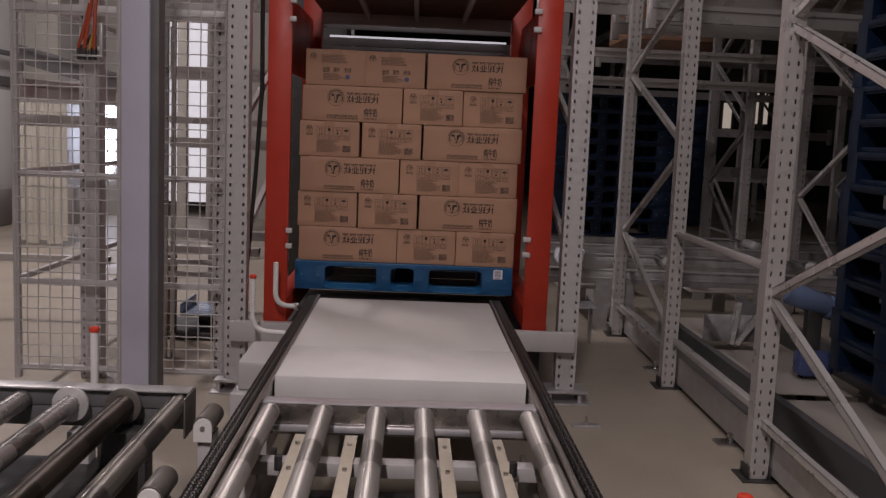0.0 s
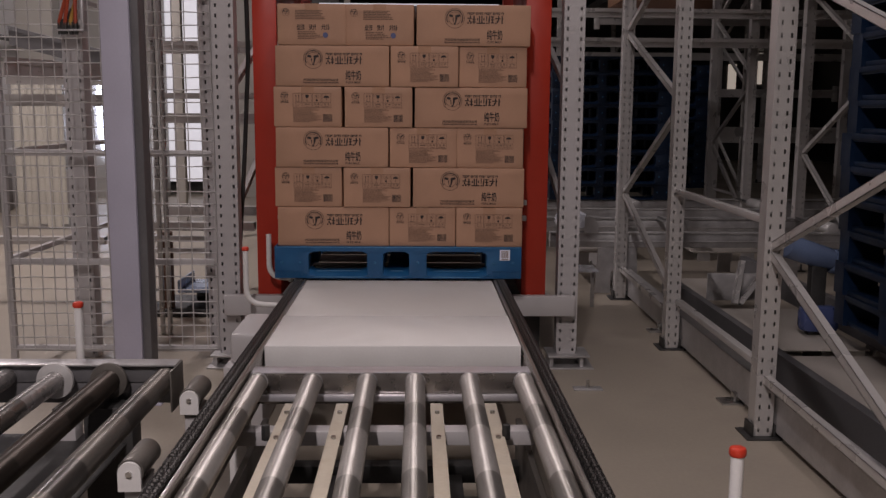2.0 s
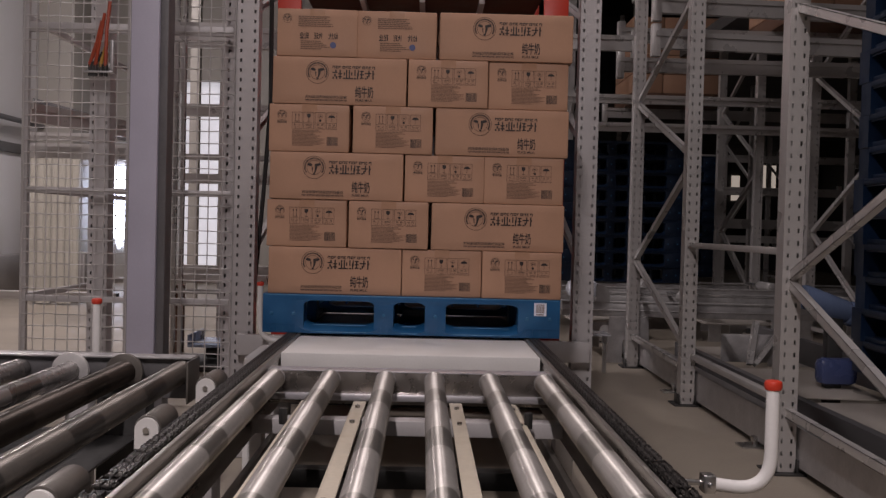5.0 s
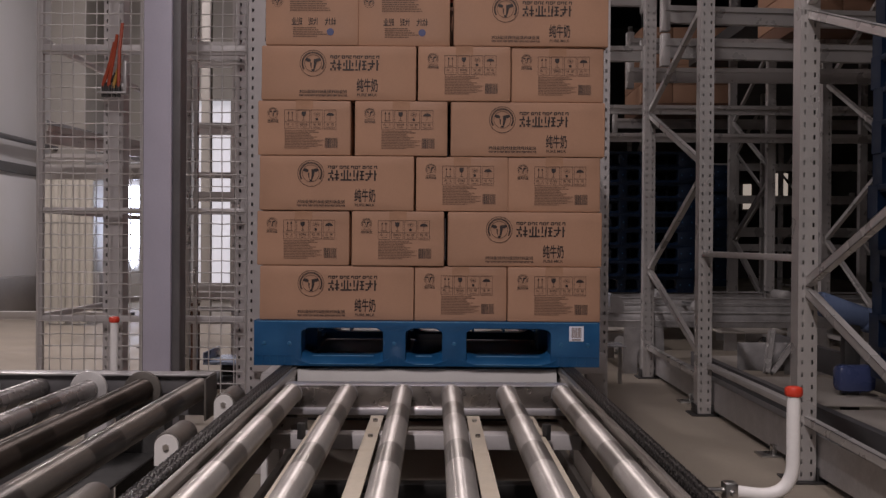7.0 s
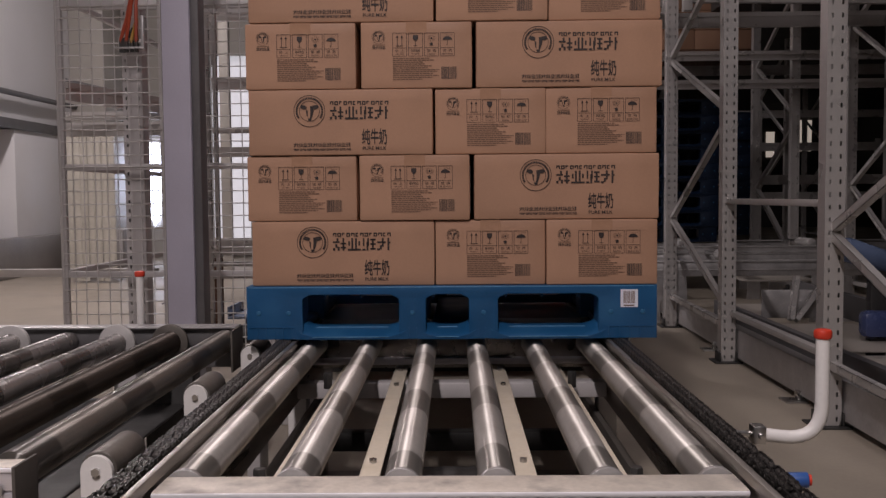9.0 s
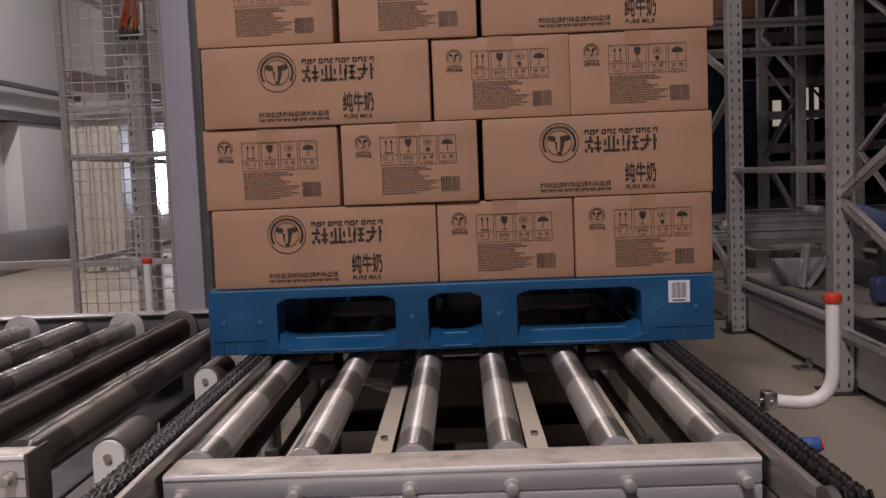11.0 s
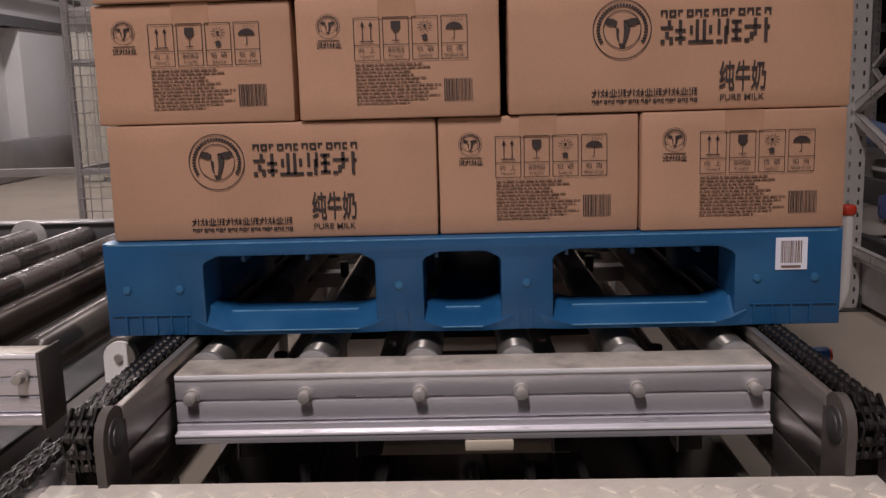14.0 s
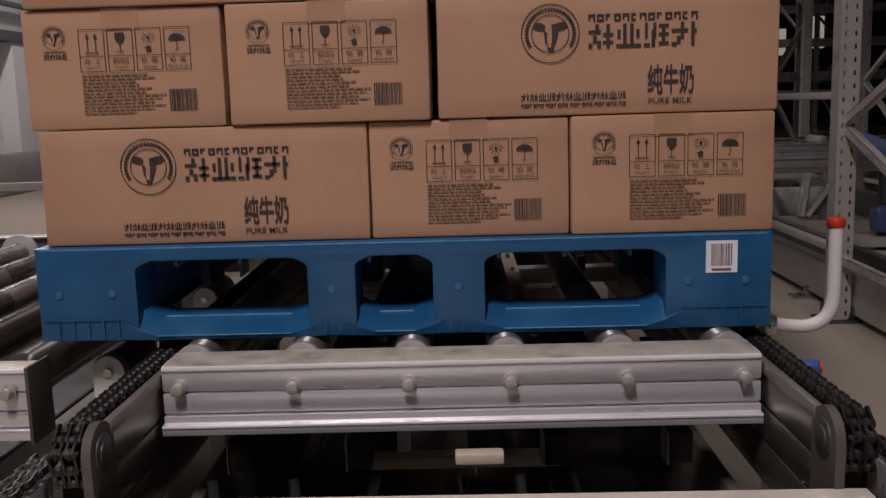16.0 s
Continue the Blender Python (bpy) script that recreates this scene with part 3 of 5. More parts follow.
def guide(pts, cap=True, label="white bent tube guide with a red cap", rod=0.0):
    g = thing("guide_bar", label, "guide", "bent tube guides")
    tb = part("tube", tube(pts, 0.0132, 16), M["white_paint"], g)
    if cap:
        p = Vector(pts[0])
        part("cap", cyl(p - Vector((0, 0, 0.006)), p + Vector((0, 0, 0.014)), 0.0172, 20, bevel=0.006), M["red_cap"], g, "red rubber cap")
    e = Vector(pts[-1])
    cl = part("clamp", box((e.x - 0.014, e.y - 0.017, e.z - 0.018), (e.x + 0.012, e.y + 0.017, e.z + 0.018), 0.004), M["steel"], g, "steel clamp")
    part("screw", cyl((e.x, e.y - 0.017, e.z), (e.x, e.y - 0.028, e.z), 0.006, 10, bevel=0.001), M["steel"], cl)
    if rod:
        part("rod", cyl(e, e + Vector((rod, 0, 0.004)), 0.006, 12), M["steel"], g, "thin steel rod")
    return g


guide(bent((0.752, 1.822, 0.665), (0.752, 1.822, 0.458), (0.632, 1.83, 0.472), 0.075), rod=-0.115)
guide(bent((-1.03, 3.11, 0.685), (-1.03, 3.11, 0.45), (-1.10, 3.02, 0.45), 0.06))
guide(bent((-0.655, 4.66, 0.72), (-0.655, 4.66, 0.50), (-0.55, 4.70, 0.49), 0.07), False, "white bent tube guide beside the lift")
guide(bent((-0.742, 4.5, 0.665), (-0.742, 4.5, 0.40), (-0.455, 4.5, 0.385), 0.08), True, "white bent tube guide with a small red cap")

sensor = thing("photo_sensor", "small blue photo sensor on a steel clamp beside the chain rail", "sensor", at=pose(0.625, 1.65, 0.435))
part("body", cyl((-0.02, 0, 0), (0.035, -0.01, 0.004), 0.014, 18, bevel=0.003), mat("blue_sensor_plastic", (0.03, 0.09, 0.3), 0.35), sensor)
part("lens", cyl((0.035, -0.01, 0.004), (0.039, -0.0105, 0.004), 0.010, 16), M["red_cap"], sensor)
part("stalk", boxes([((-0.075, -0.012, -0.012), (-0.018, 0.012, 0.008)), ((-0.05, -0.008, -0.43), (-0.034, 0.008, -0.01))], 0.002), M["steel"], sensor)

# stand with feet beside the right rail
for side, x in ((1, 0.60),):
    blk = thing("floor_anchor", "small galvanised anchor plate bolted to the floor", "anchor", at=pose(0.92, 4.40, 0))
    part("plate", box((-0.07, -0.03, 0), (0.07, 0.03, 0.008), 0.002), M["zinc"], blk)
    part("bolt", cyl((0, 0, 0.008), (0, 0, 0.05), 0.008, 8), M["steel"], blk)
lbl = thing("motor_box", "white painted drive housing beside the chain rail", "drive", at=BASE)
part("housing", box((-0.70, 2.35, 0.28), (-0.55, 2.75, 0.41), 0.02), M["grey_paint"], lbl)
part("base", box((-0.72, 2.3, 0.0), (-0.56, 2.8, 0.28), 0.008), M["grey_paint"], lbl)

# ---- perforated uprights ----
def upright(h, w=0.09, d=0.075, pitch=0.05, off=0.024, hole_w=0.011, hole_h=0.02, wall=0.0025):
    """A folded steel upright with two rows of real slots in its front face; stands at the origin, front towards -y."""
    vs, fs = [], []

    def quad(p, q, r, s):
        k = len(vs)
        vs.extend((p, q, r, s))
        fs.append((k, k + 1, k + 2, k + 3))

    xs = [-w / 2, -off - hole_w / 2, -off + hole_w / 2, off - hole_w / 2, off + hole_w / 2, w / 2]
    rows = int(h / pitch)
    for i in range(rows):
        z0, z3 = i * pitch, min(h, (i + 1) * pitch)
        z1, z2 = z0 + (pitch - hole_h) / 2, z0 + (pitch + hole_h) / 2
        for c in range(5):
            if c in (1, 3):
                quad((xs[c], 0, z0), (xs[c + 1], 0, z0), (xs[c + 1], 0, z1), (xs[c], 0, z1))
                quad((xs[c], 0, z2), (xs[c + 1], 0, z2), (xs[c + 1], 0, z3), (xs[c], 0, z3))
                for a, b in (((xs[c], z1), (xs[c + 1], z1)), ((xs[c + 1], z1), (xs[c + 1], z2)), ((xs[c + 1], z2), (xs[c], z2)), ((xs[c], z2), (xs[c], z1))):
                    quad((a[0], 0, a[1]), (b[0], 0, b[1]), (b[0], 0.004, b[1]), (a[0], 0.004, a[1]))
        for c in (0, 2, 4):
            quad((xs[c], 0, z0), (xs[c + 1], 0, z0), (xs[c + 1], 0, z3), (xs[c], 0, z3))
    e = w / 2
    for x in (-e, e):
        quad((x, 0, 0), (x, d, 0), (x, d, h), (x, 0, h))
    quad((-e, d, 0), (e, d, 0), (e, d, h), (-e, d, h))
    quad((-e, 0, h), (e, 0, h), (e, d, h), (-e, d, h))
    bm = bmesh.new()
    bv = [bm.verts.new(v) for v in vs]
    for f in fs:
        bm.faces.new([bv[i] for i in f])
    bmesh.ops.remove_doubles(bm, verts=bm.verts, dist=1e-5)
    return bm


def channel(p, q, w=0.036, d=0.03):
    """A slim brace between two points."""
    p, q = Vector(p), Vector(q)
    v = q - p
    bm = boxes([((-w / 2, -d / 2, 0), (w / 2, -d / 2 + 0.003, v.length)), ((-w / 2, -d / 2, 0), (-w / 2 + 0.003, d / 2, v.length)), ((w / 2 - 0.003, -d / 2, 0), (w / 2, d / 2, v.length))])
    side = v.normalized()
    xax = Vector((1, 0, 0)) if abs(side.x) < 0.9 else Vector((0, 1, 0))
    # open side of the brace faces into the rack
    yax = side.cross(xax).normalized()
    xax = yax.cross(side).normalized()
    m = Matrix((yax, xax, side)).transposed().to_4x4()
    m.translation = p
    bm.transform(m)
    return bm


post_me = mesh_of("upright", upright(5.2, 0.078, 0.075, 0.05, 0.020, 0.008, 0.018), M["rack_paint"])
wide_me = mesh_of("upright", upright(5.2, 0.106, 0.09, 0.05, 0.034, 0.010, 0.018), M["grey_paint"])
foot_bm = boxes([((-0.075, -0.03, 0), (0.075, 0.12, 0.008)), ((-0.05, -0.008, 0.008), (-0.042, 0.085, 0.06)), ((0.042, -0.008, 0.008), (0.05, 0.085, 0.06))], 0.001)
foot_me = mesh_of("foot", foot_bm, M["cast"])


def rack_frame(x, y0, y1, braces, label="grey pallet rack frame with slotted uprights and diagonal braces", group="rack frames"):
    f = thing("rack_frame", label, "rack", group)
    for y in (y0, y1):
        u = share("upright", post_me, f, pose(x, y - 0.035, 0.01))
        share("foot", foot_me, f, pose(x, y - 0.035, 0.0))
    for za, zb in braces:
        part("brace", channel((x + 0.005, y0 + 0.02, za), (x + 0.005, y1 - 0.02, zb)), M["rack_paint"], f)
    return f


RX = 1.53
rack_frame(RX, 5.195, 6.60, [(0.20, 0.22), (0.31, 0.77), (1.36, 0.77), (1.40, 1.86), (2.32, 1.90), (2.40, 2.9), (3.4, 2.95)])
rack_frame(RX, 2.345, 3.755, [(0.22, 0.25), (0.28, 0.77), (1.34, 0.80), (1.42, 1.88), (2.4, 1.93), (2.45, 2.95)])
tie = thing("tie_beam", "slim grey tie bar between two rack frames", "tie bar")
part("bar", box((RX - 0.018, 3.78, 0.885), (RX + 0.018, 5.16, 0.915), 0.003), M["rack_paint"], tie)
part("bar", box((RX + 0.01, 3.78, 0.26), (RX + 0.05, 5.16, 0.29), 0.003), M["rack_paint"], tie)
def c_channel(x, y0, y1, z0, z1, flange, t=0.006):
    """A folded channel along y, its web at x and its flanges towards +x."""
    outline = [(0, z0), (flange, z0), (flange, z0 + t), (t, z0 + t), (t, z1 - t), (flange, z1 - t), (flange, z1), (0, z1)]
    return shifted(prism(outline, y1 - y0), x, y0, 0)


sill = thing("floor_channel", "dusty steel channel along the floor beside the racks", "channel")
part("channel", c_channel(RX + 0.05, 1.6, 8.5, 0.03, 0.19, 0.06), M["zinc"], sill)
for y in (2.0, 2.9, 4.2, 5.6, 7.0, 8.0):
    part("anchor", boxes([((RX - 0.03, y - 0.05, 0.0), (RX + 0.07, y + 0.05, 0.01)), ((RX + 0.03, y - 0.02, 0.01), (RX + 0.05, y + 0.02, 0.05))], 0.001), M["steel"], sill)

# Unseen slab, added over the bays to block the lamps.
solid("mezzanine", box((2.9, -5.0, 3.0), (EAST, FAR, 3.12)), M["roof"], "unseen slab added to keep lamp light off the storage bays", "deck", kind="structure")

for k, (x0, z0, x1, z1) in enumerate(((8.5, 1.94, 8.73, 2.64), (9.24, 2.1, 9.75, 2.95))):
    solid(f"window_{4 + k}", box((x0, FAR - 0.04, z0), (x1, FAR - 0.02, z1)), M["warm_pane"], "small warm lit opening far beyond the racks", "opening", kind="structure")

# farther frames in the dark
for x, y0, y1 in ((RX + 1.75, 9.1, 10.3), (RX + 1.75, 6.6, 7.8), (RX + 0.1, 9.4, 10.6), (RX + 3.2, 9.1, 10.3), (RX + 2.9, 12.6, 13.8), (RX + 0.6, 13.0, 14.2), (RX + 4.6, 11.5, 12.7), (RX + 1.6, 3.9, 5.1), (RX + 5.0, 16.5, 17.7), (RX + 2.2, 17.0, 18.2)):
    rack_frame(x, y0, y1, [(0.2, 0.2), (0.3, 1.0), (1.6, 1.0), (1.7, 2.3), (2.9, 2.3)], "grey pallet rack frame standing deep in the dim store", "far rack frames")


def shelf_beam(p, q, h=0.11, label="grey steel shelf beam across the rack", plates=True, paint="rack_paint"):
    p, q = Vector(p), Vector(q)
    b = thing("shelf_beam", label, "beam", "shelf beams")
    d = (q - p).normalized()
    n = Vector((-d.y, d.x, 0)) * 0.025
    bm = bmesh.new()
    rows = [(-h / 2, h / 2, 1.0), (h / 2 - 0.03, h / 2 + 0.004, 1.6)]
    for z0, z1, k in rows:
        vs = []
        for e in (p, q):
            for s in (-1, 1):
                for z in (z0, z1):
                    vs.append(bm.verts.new(e + n * s * k + Vector((0, 0, z))))
        for f in ((0, 1, 3, 2), (4, 6, 7, 5), (0, 4, 5, 1), (2, 3, 7, 6), (0, 2, 6, 4), (1, 5, 7, 3)):
            bm.faces.new([vs[i] for i in f])
    part("beam", bm, M[paint], b)
    for e, s in ((p, 1), (q, -1)) if plates else ():
        c = e + d * s * 0.01
        part("end_plate", box((c.x - 0.03, c.y - 0.03, c.z - h), (c.x + 0.03, c.y + 0.03, c.z + h), 0.002), M["rack_paint"], b)
    return b


for z in (2.28, 2.52):
    shelf_beam((RX + 0.04, 6.36, z), (RX + 1.72, 6.5, z))
    shelf_beam((RX + 0.05, 7.6, z + 0.05), (RX + 3.4, 7.6, z + 0.05))
for z in (1.98, 2.25):
    shelf_beam((0.92, 9.0, z), (RX + 3.3, 9.0, z), 0.08, "pale steel conveyor beam high in the store")
shelf_beam((0.92, 7.2, 2.42), (RX + 0.1, 7.2, 2.42))
shelf_beam((0.92, 7.2, 2.85), (RX + 0.1, 7.2, 2.85))
for z in (3.1, 3.8):
    shelf_beam((RX + 0.04, 6.36, z), (RX + 3.7, 6.36, z))
for y, z, x1 in ((11.2, 1.1, 6.0), (11.2, 2.4, 6.0), (13.4, 1.6, 6.0), (15.0, 0.9, 7.0), (15.0, 2.2, 7.0)):
    shelf_beam((RX + 0.6, y, z), (x1, y, z))
stored = [(3.3, 7.62, 2.63, 1.0, 0.9), (2.9, 11.2, 2.46, 1.1, 1.0)]
for x, y, z, w, h in stored:
    s = thing("stored_load", "stacked brown cartons stored on a rack deep inside", "load", "stored loads", at=pose(x, y, z))
    part("deck", box((-w / 2, -0.5, 0), (w / 2, 0.5, 0.12), 0.01), M["brown_panel"], s)
    for i in range(3):
        for j in range(int(h / 0.22)):
            part("carton", box((-w / 2 + i * w / 3 + 0.004, -0.48, 0.124 + j * 0.22), (-w / 2 + (i + 1) * w / 3 - 0.004, 0.48, 0.338 + j * 0.22), 0.006), M["carton"], s)

# low conveyors behind the racks: one along the row, two across the store
def leg_plate(x, y, z, parent, w=0.16, turn=0):
    """A pressed leg plate with a round-cornered slot cut up from the floor."""
    arch = [(0.045 * math.cos(radians(a)), z * 0.42 + 0.045 * math.sin(radians(a))) for a in range(0, 181, 30)]
    outline = [(-w, 0.0), (-w * 0.9, z), (w * 0.9, z), (w, 0.0), (0.045, 0.0)] + arch + [(-0.045, 0.0)]
    part("leg_plate", prism(outline, 0.012), M["zinc"], parent, "pale pressed leg plate", pose(x, y, 0, 0, 0, turn))


along = thing("low_conveyor", "low pallet conveyor with beige deck plates beside the rack row", "conveyor", "low conveyors")
for x, h in ((1.80, 0.20), (2.34, 0.33)):
    part("rail", c_channel(x, 3.0, 6.45, h - 0.138, h + 0.008, 0.045), M["shutter"], along, "dark grey folded rail")
for y0, y1 in ((3.2, 4.35), (4.46, 5.42), (5.72, 6.42)):
    part("deck_plate", box((1.85, y0, 0.176), (2.32, y1, 0.182), 0.0015), M["deck_plate"], along, "dusty beige deck plate")
for y in (3.3, 4.5, 6.0):
    leg_plate(2.39, y, 0.30, along, 0.13, 90)
    part("foot", box((1.80, y - 0.05, 0.0), (1.86, y + 0.05, 0.06), 0.004), M["zinc"], along)
for p, q in (((2.0, 5.52, 0.19), (2.06, 5.60, 0.44)), ((2.03, 5.52, 0.19), (2.22, 5.60, 0.40))):
    part("stay", channel(p, q, 0.05, 0.03), M["rack_paint"], along, "slanting steel stay")
part("side_plate", box((1.86, 5.62, 0.19), (2.30, 5.63, 0.36), 0.002), M["zinc"], along, "pale upright plate")

for y0, z, x0 in ((6.82, 0.34, 1.05), (8.3, 0.36, 1.2)):
    lf = thing("low_conveyor", "pale steel chain conveyor frame low behind the racks", "conveyor", "low conveyors")
    for y, k in ((y0, 0.0), (y0 + 0.85, 0.012)):
        part("rail", boxes([((x0, y, z), (5.4, y + 0.05, z + 0.10)), ((x0, y - 0.014, z + 0.10 + k), (5.4, y + 0.064, z + 0.114 + k)), ((x0, y - 0.008, z + 0.04), (5.4, y - 0.001, z + 0.05))], 0.003), M["zinc"], lf)
    for x in (x0 + 0.5, 2.75, 4.0):
        for y in (y0 - 0.014, y0 + 0.9):
            leg_plate(x, y, z, lf)
    for x in (x0 + 0.35, 2.4, 3.6):
        part("drive_tray", box((x - 0.26, y0 + 0.06, z - 0.05), (x + 0.26, y0 + 0.8, z - 0.035), 0.004), M["deck_plate"], lf, "beige tray between the rails")
    for x in (2.05, 3.2):
        drum = part("drive_drum", cyl((x, y0 + 0.1, z + 0.13), (x, y0 + 0.42, z + 0.13), 0.045, 20, bevel=0.006), M["flange"], lf, "bright rounded drum")
        part("shaft", cyl((x, y0 + 0.42, z + 0.13), (x, y0 + 0.8, z + 0.13), 0.015, 12), M["steel"], drum)

drv = thing("gear_motor", "glossy blue-grey gear motor over a deep blue rounded cover", "motor", at=pose(2.12, 4.78, 0))
part("body", cyl((-0.13, -0.02, 0.66), (0.13, 0.04, 0.575), 0.062, 28, bevel=0.014), M["motor_blue"], drv)
part("fan_cowl", cyl((0.13, 0.04, 0.575), (0.19, 0.053, 0.555), 0.066, 28, bevel=0.02), M["motor_blue"], drv)
part("cover", box((-0.03, -0.06, 0.20), (0.17, 0.05, 0.34), 0.035), M["cover_blue"], drv, "deep blue rounded cover")
part("stand", box((0.02, -0.01, 0.0), (0.10, 0.05, 0.56), 0.006), M["cast"], drv)

hood = thing("drive_hood", "glossy white rounded drive hood beside the far rack upright", "drive", at=pose(1.20, 6.86, 0))
part("hood", box((-0.10, -0.06, 0.47), (0.13, 0.14, 0.60), 0.05), mat("white_gloss_enamel", (0.72, 0.74, 0.82), 0.15), hood)
part("bracket", prism([(0.1, 0.45), (0.2, 0.45), (0.2, 0.52), (0.16, 0.57), (0.1, 0.57)], 0.012), M["zinc"], hood, "pale bracket", pose(0, -0.07, 0))

plate = thing("deflector_plate", "glossy pale sheet metal deflector low beside the lift", "plate", at=pose(1.20, 6.3, 0))
part("sheet", box((-0.10, -0.12, 0.262), (0.10, 0.14, 0.272), 0.003), mat("pale_gloss_sheet", (0.75, 0.76, 0.82), 0.2, 0.3), plate)
for x in (-0.08, 0.08):
    part("leg", box((x - 0.012, 0.0, 0.0), (x + 0.012, 0.03, 0.263), 0.002), M["zinc"], plate)

# ---- plastic pallets ----
PW, PD, PH = 1.2, 1.0, 0.153
OPEN = [(0.165, 0.448), (0.527, 0.653), (0.738, 1.03)]
SOLID = [(0.0, 0.165), (0.448, 0.527), (0.653, 0.738), (1.03, 1.2)]


def pallet_meshes(paint):
    """Meshes of the pieces of one moulded pallet, front at y = 0, centred on x."""
    out = [("deck", box((-0.599, 0.09, 0.125), (0.599, PD - 0.09, PH - 0.0008), 0.004))]
    # one moulded front wall with chamfered openings
    edge = [(-0.6, -0.003), (-0.6, PH), (0.6, PH), (0.6, -0.003)]
    for a, b in OPEN[::-1]:
        a, b = a - 0.6, b - 0.6
        edge += [(b, -0.003), (b, 0.113), (b - 0.004, 0.119), (b - 0.022, 0.1275), (b - 0.028, 0.1285), (a + 0.028, 0.1285), (a + 0.022, 0.1275), (a + 0.004, 0.119), (a, 0.113), (a, -0.003)]
    wall = prism(edge, 0.10)
    rim = [e for e in wall.edges if all(abs(v.co.y) < 1e-6 for v in e.verts)]
    bmesh.ops.bevel(wall, geom=rim, offset=0.0028, segments=2, profile=0.5, affect="EDGES")
    out.append(("front_wall", wall))
    # Paler edge strips: wear, with the edge highlight painted into the colour too.
    out.append(("worn_edge", box((-0.592, -0.0006, PH - 0.0042), (0.592, 0.002, PH - 0.0016), 0.0006)))
    for a, b in SOLID:
        for y in (0.445,):
            out.append(("block", box((a - 0.597, y, 0.0), (b - 0.603, y + 0.11, 0.127), 0.004)))
    for a, b in OPEN:
        # sloping sill at the foot of each opening, its ends swept up into the wall
        a, b = a - 0.6, b - 0.6
        front = [(a - 0.020, -0.0012, 0.023), (a + 0.002, -0.003, 0.012), (a + 0.030, -0.0055, 0.0045)]
        rear = [(a + 0.001, 0.026, 0.042), (a + 0.013, 0.033, 0.0345), (a + 0.036, 0.036, 0.0285)]
        front += [(a + b - x, y, z) for x, y, z in front[::-1]]
        rear += [(a + b - x, y, z) for x, y, z in rear[::-1]]
        sill = bmesh.new()
        rings = []
        for (fx, fy, fz), (rx, ry, rz) in zip(front, rear):
            rings.append([sill.verts.new(c) for c in ((fx, fy, fz), (rx, ry, rz), (rx, 0.098, rz), (fx, 0.098, -0.003), (fx, fy + 0.003, -0.003))])
        for p, q in zip(rings, rings[1:]):
            for k in range(5):
                sill.faces.new((p[k], p[(k + 1) % 5], q[(k + 1) % 5], q[k]))
        sill.faces.new(rings[0])
        sill.faces.new(rings[-1][::-1])
        out.append(("sill", sill))
        out.append(("worn_edge", box((a + 0.034, 0.0345, 0.0268), (b - 0.034, 0.038, 0.0296), 0.0008)))
        out.append(("worn_edge", box((a + 0.030, -0.0066, 0.0034), (b - 0.030, -0.0040, 0.0056), 0.0006)))
    for x in (-0.52, 0.0, 0.52):
        out.append(("runner", box((x - 0.06, 0.11, 0.0), (x + 0.06, PD - 0.1, 0.022), 0.003)))
    web = boxes([((-0.59 + i * 0.107, 0.02, 0.116), (-0.584 + i * 0.107, PD - 0.02, 0.126)) for i in range(12)] + [((-0.59, 0.2 + j * 0.12, 0.116), (0.59, 0.206 + j * 0.12, 0.126)) for j in range(7)])
    out.append(("deck_web", web))
    ribs = boxes([((x - 0.6, -0.003, 0.001), (x - 0.597, 0.004, 0.031)) for x in (0.03, 0.055, 0.08, 0.105, 0.13, 0.475, 0.497, 0.68, 0.7, 1.06, 1.09, 1.12, 1.15)] + [((-0.592, -0.003, 0.0315), (-0.46, 0.004, 0.0335)), ((0.455, -0.003, 0.0315), (0.592, 0.004, 0.0335))])
    out.append(("ribs", ribs))
    return [(n, mesh_of(n, b, M["plastic_worn_lit" if n == "worn_edge" and paint == "plastic_blue" else paint])) for n, b in out]


PALLET = {p: pallet_meshes(p) for p in ("plastic_blue", "plastic_navy_shade")}
plug_me = mesh_of("plug", cyl((0, -0.003, 0), (0, 0.01, 0), 0.007, 16, bevel=0.002), M["plastic_plug"])


def pallet(label, at, group="", paint="plastic_blue"):
    p = thing("plastic_pallet", label, "pallet", group, at=at)
    for n, me in PALLET[paint]:
        if n in ("ribs", "deck_web"):
            tagged(share(n, me, p, pose(0, 0, 0)), kind="stuff")
        else:
            share(n, me, p, pose(0, 0, 0))
        if n in ("front_wall", "sill"):
            share(n.replace("front", "rear"), me, p, pose(0, PD, 0, 0, 0, 180))
    for x in (0.036, 0.124, 0.487, 0.695, 1.066, 1.158):
        share("plug", plug_me, p, pose(x - 0.6, 0, 0.075))
    return p


# Stacked pallets take a darker plastic; the store's shade is in their colour.
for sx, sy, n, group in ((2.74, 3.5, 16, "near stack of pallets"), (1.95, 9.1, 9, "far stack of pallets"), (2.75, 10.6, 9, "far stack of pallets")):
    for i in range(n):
        pallet("empty navy plastic pallet, colour darkened for shade, in a tall stack behind the racks", pose(sx + random.uniform(-0.012, 0.012), sy + random.uniform(-0.012, 0.012), (0.321 if sy < 5 else 0.475) + i * (PH + 0.001), 0, 0, random.uniform(-0.5, 0.5)), group, "plastic_navy_shade")

# ---- lift ----
lift = thing("pallet_lift", "red enamelled pallet lift carriage with a brown panelled top", "lift")
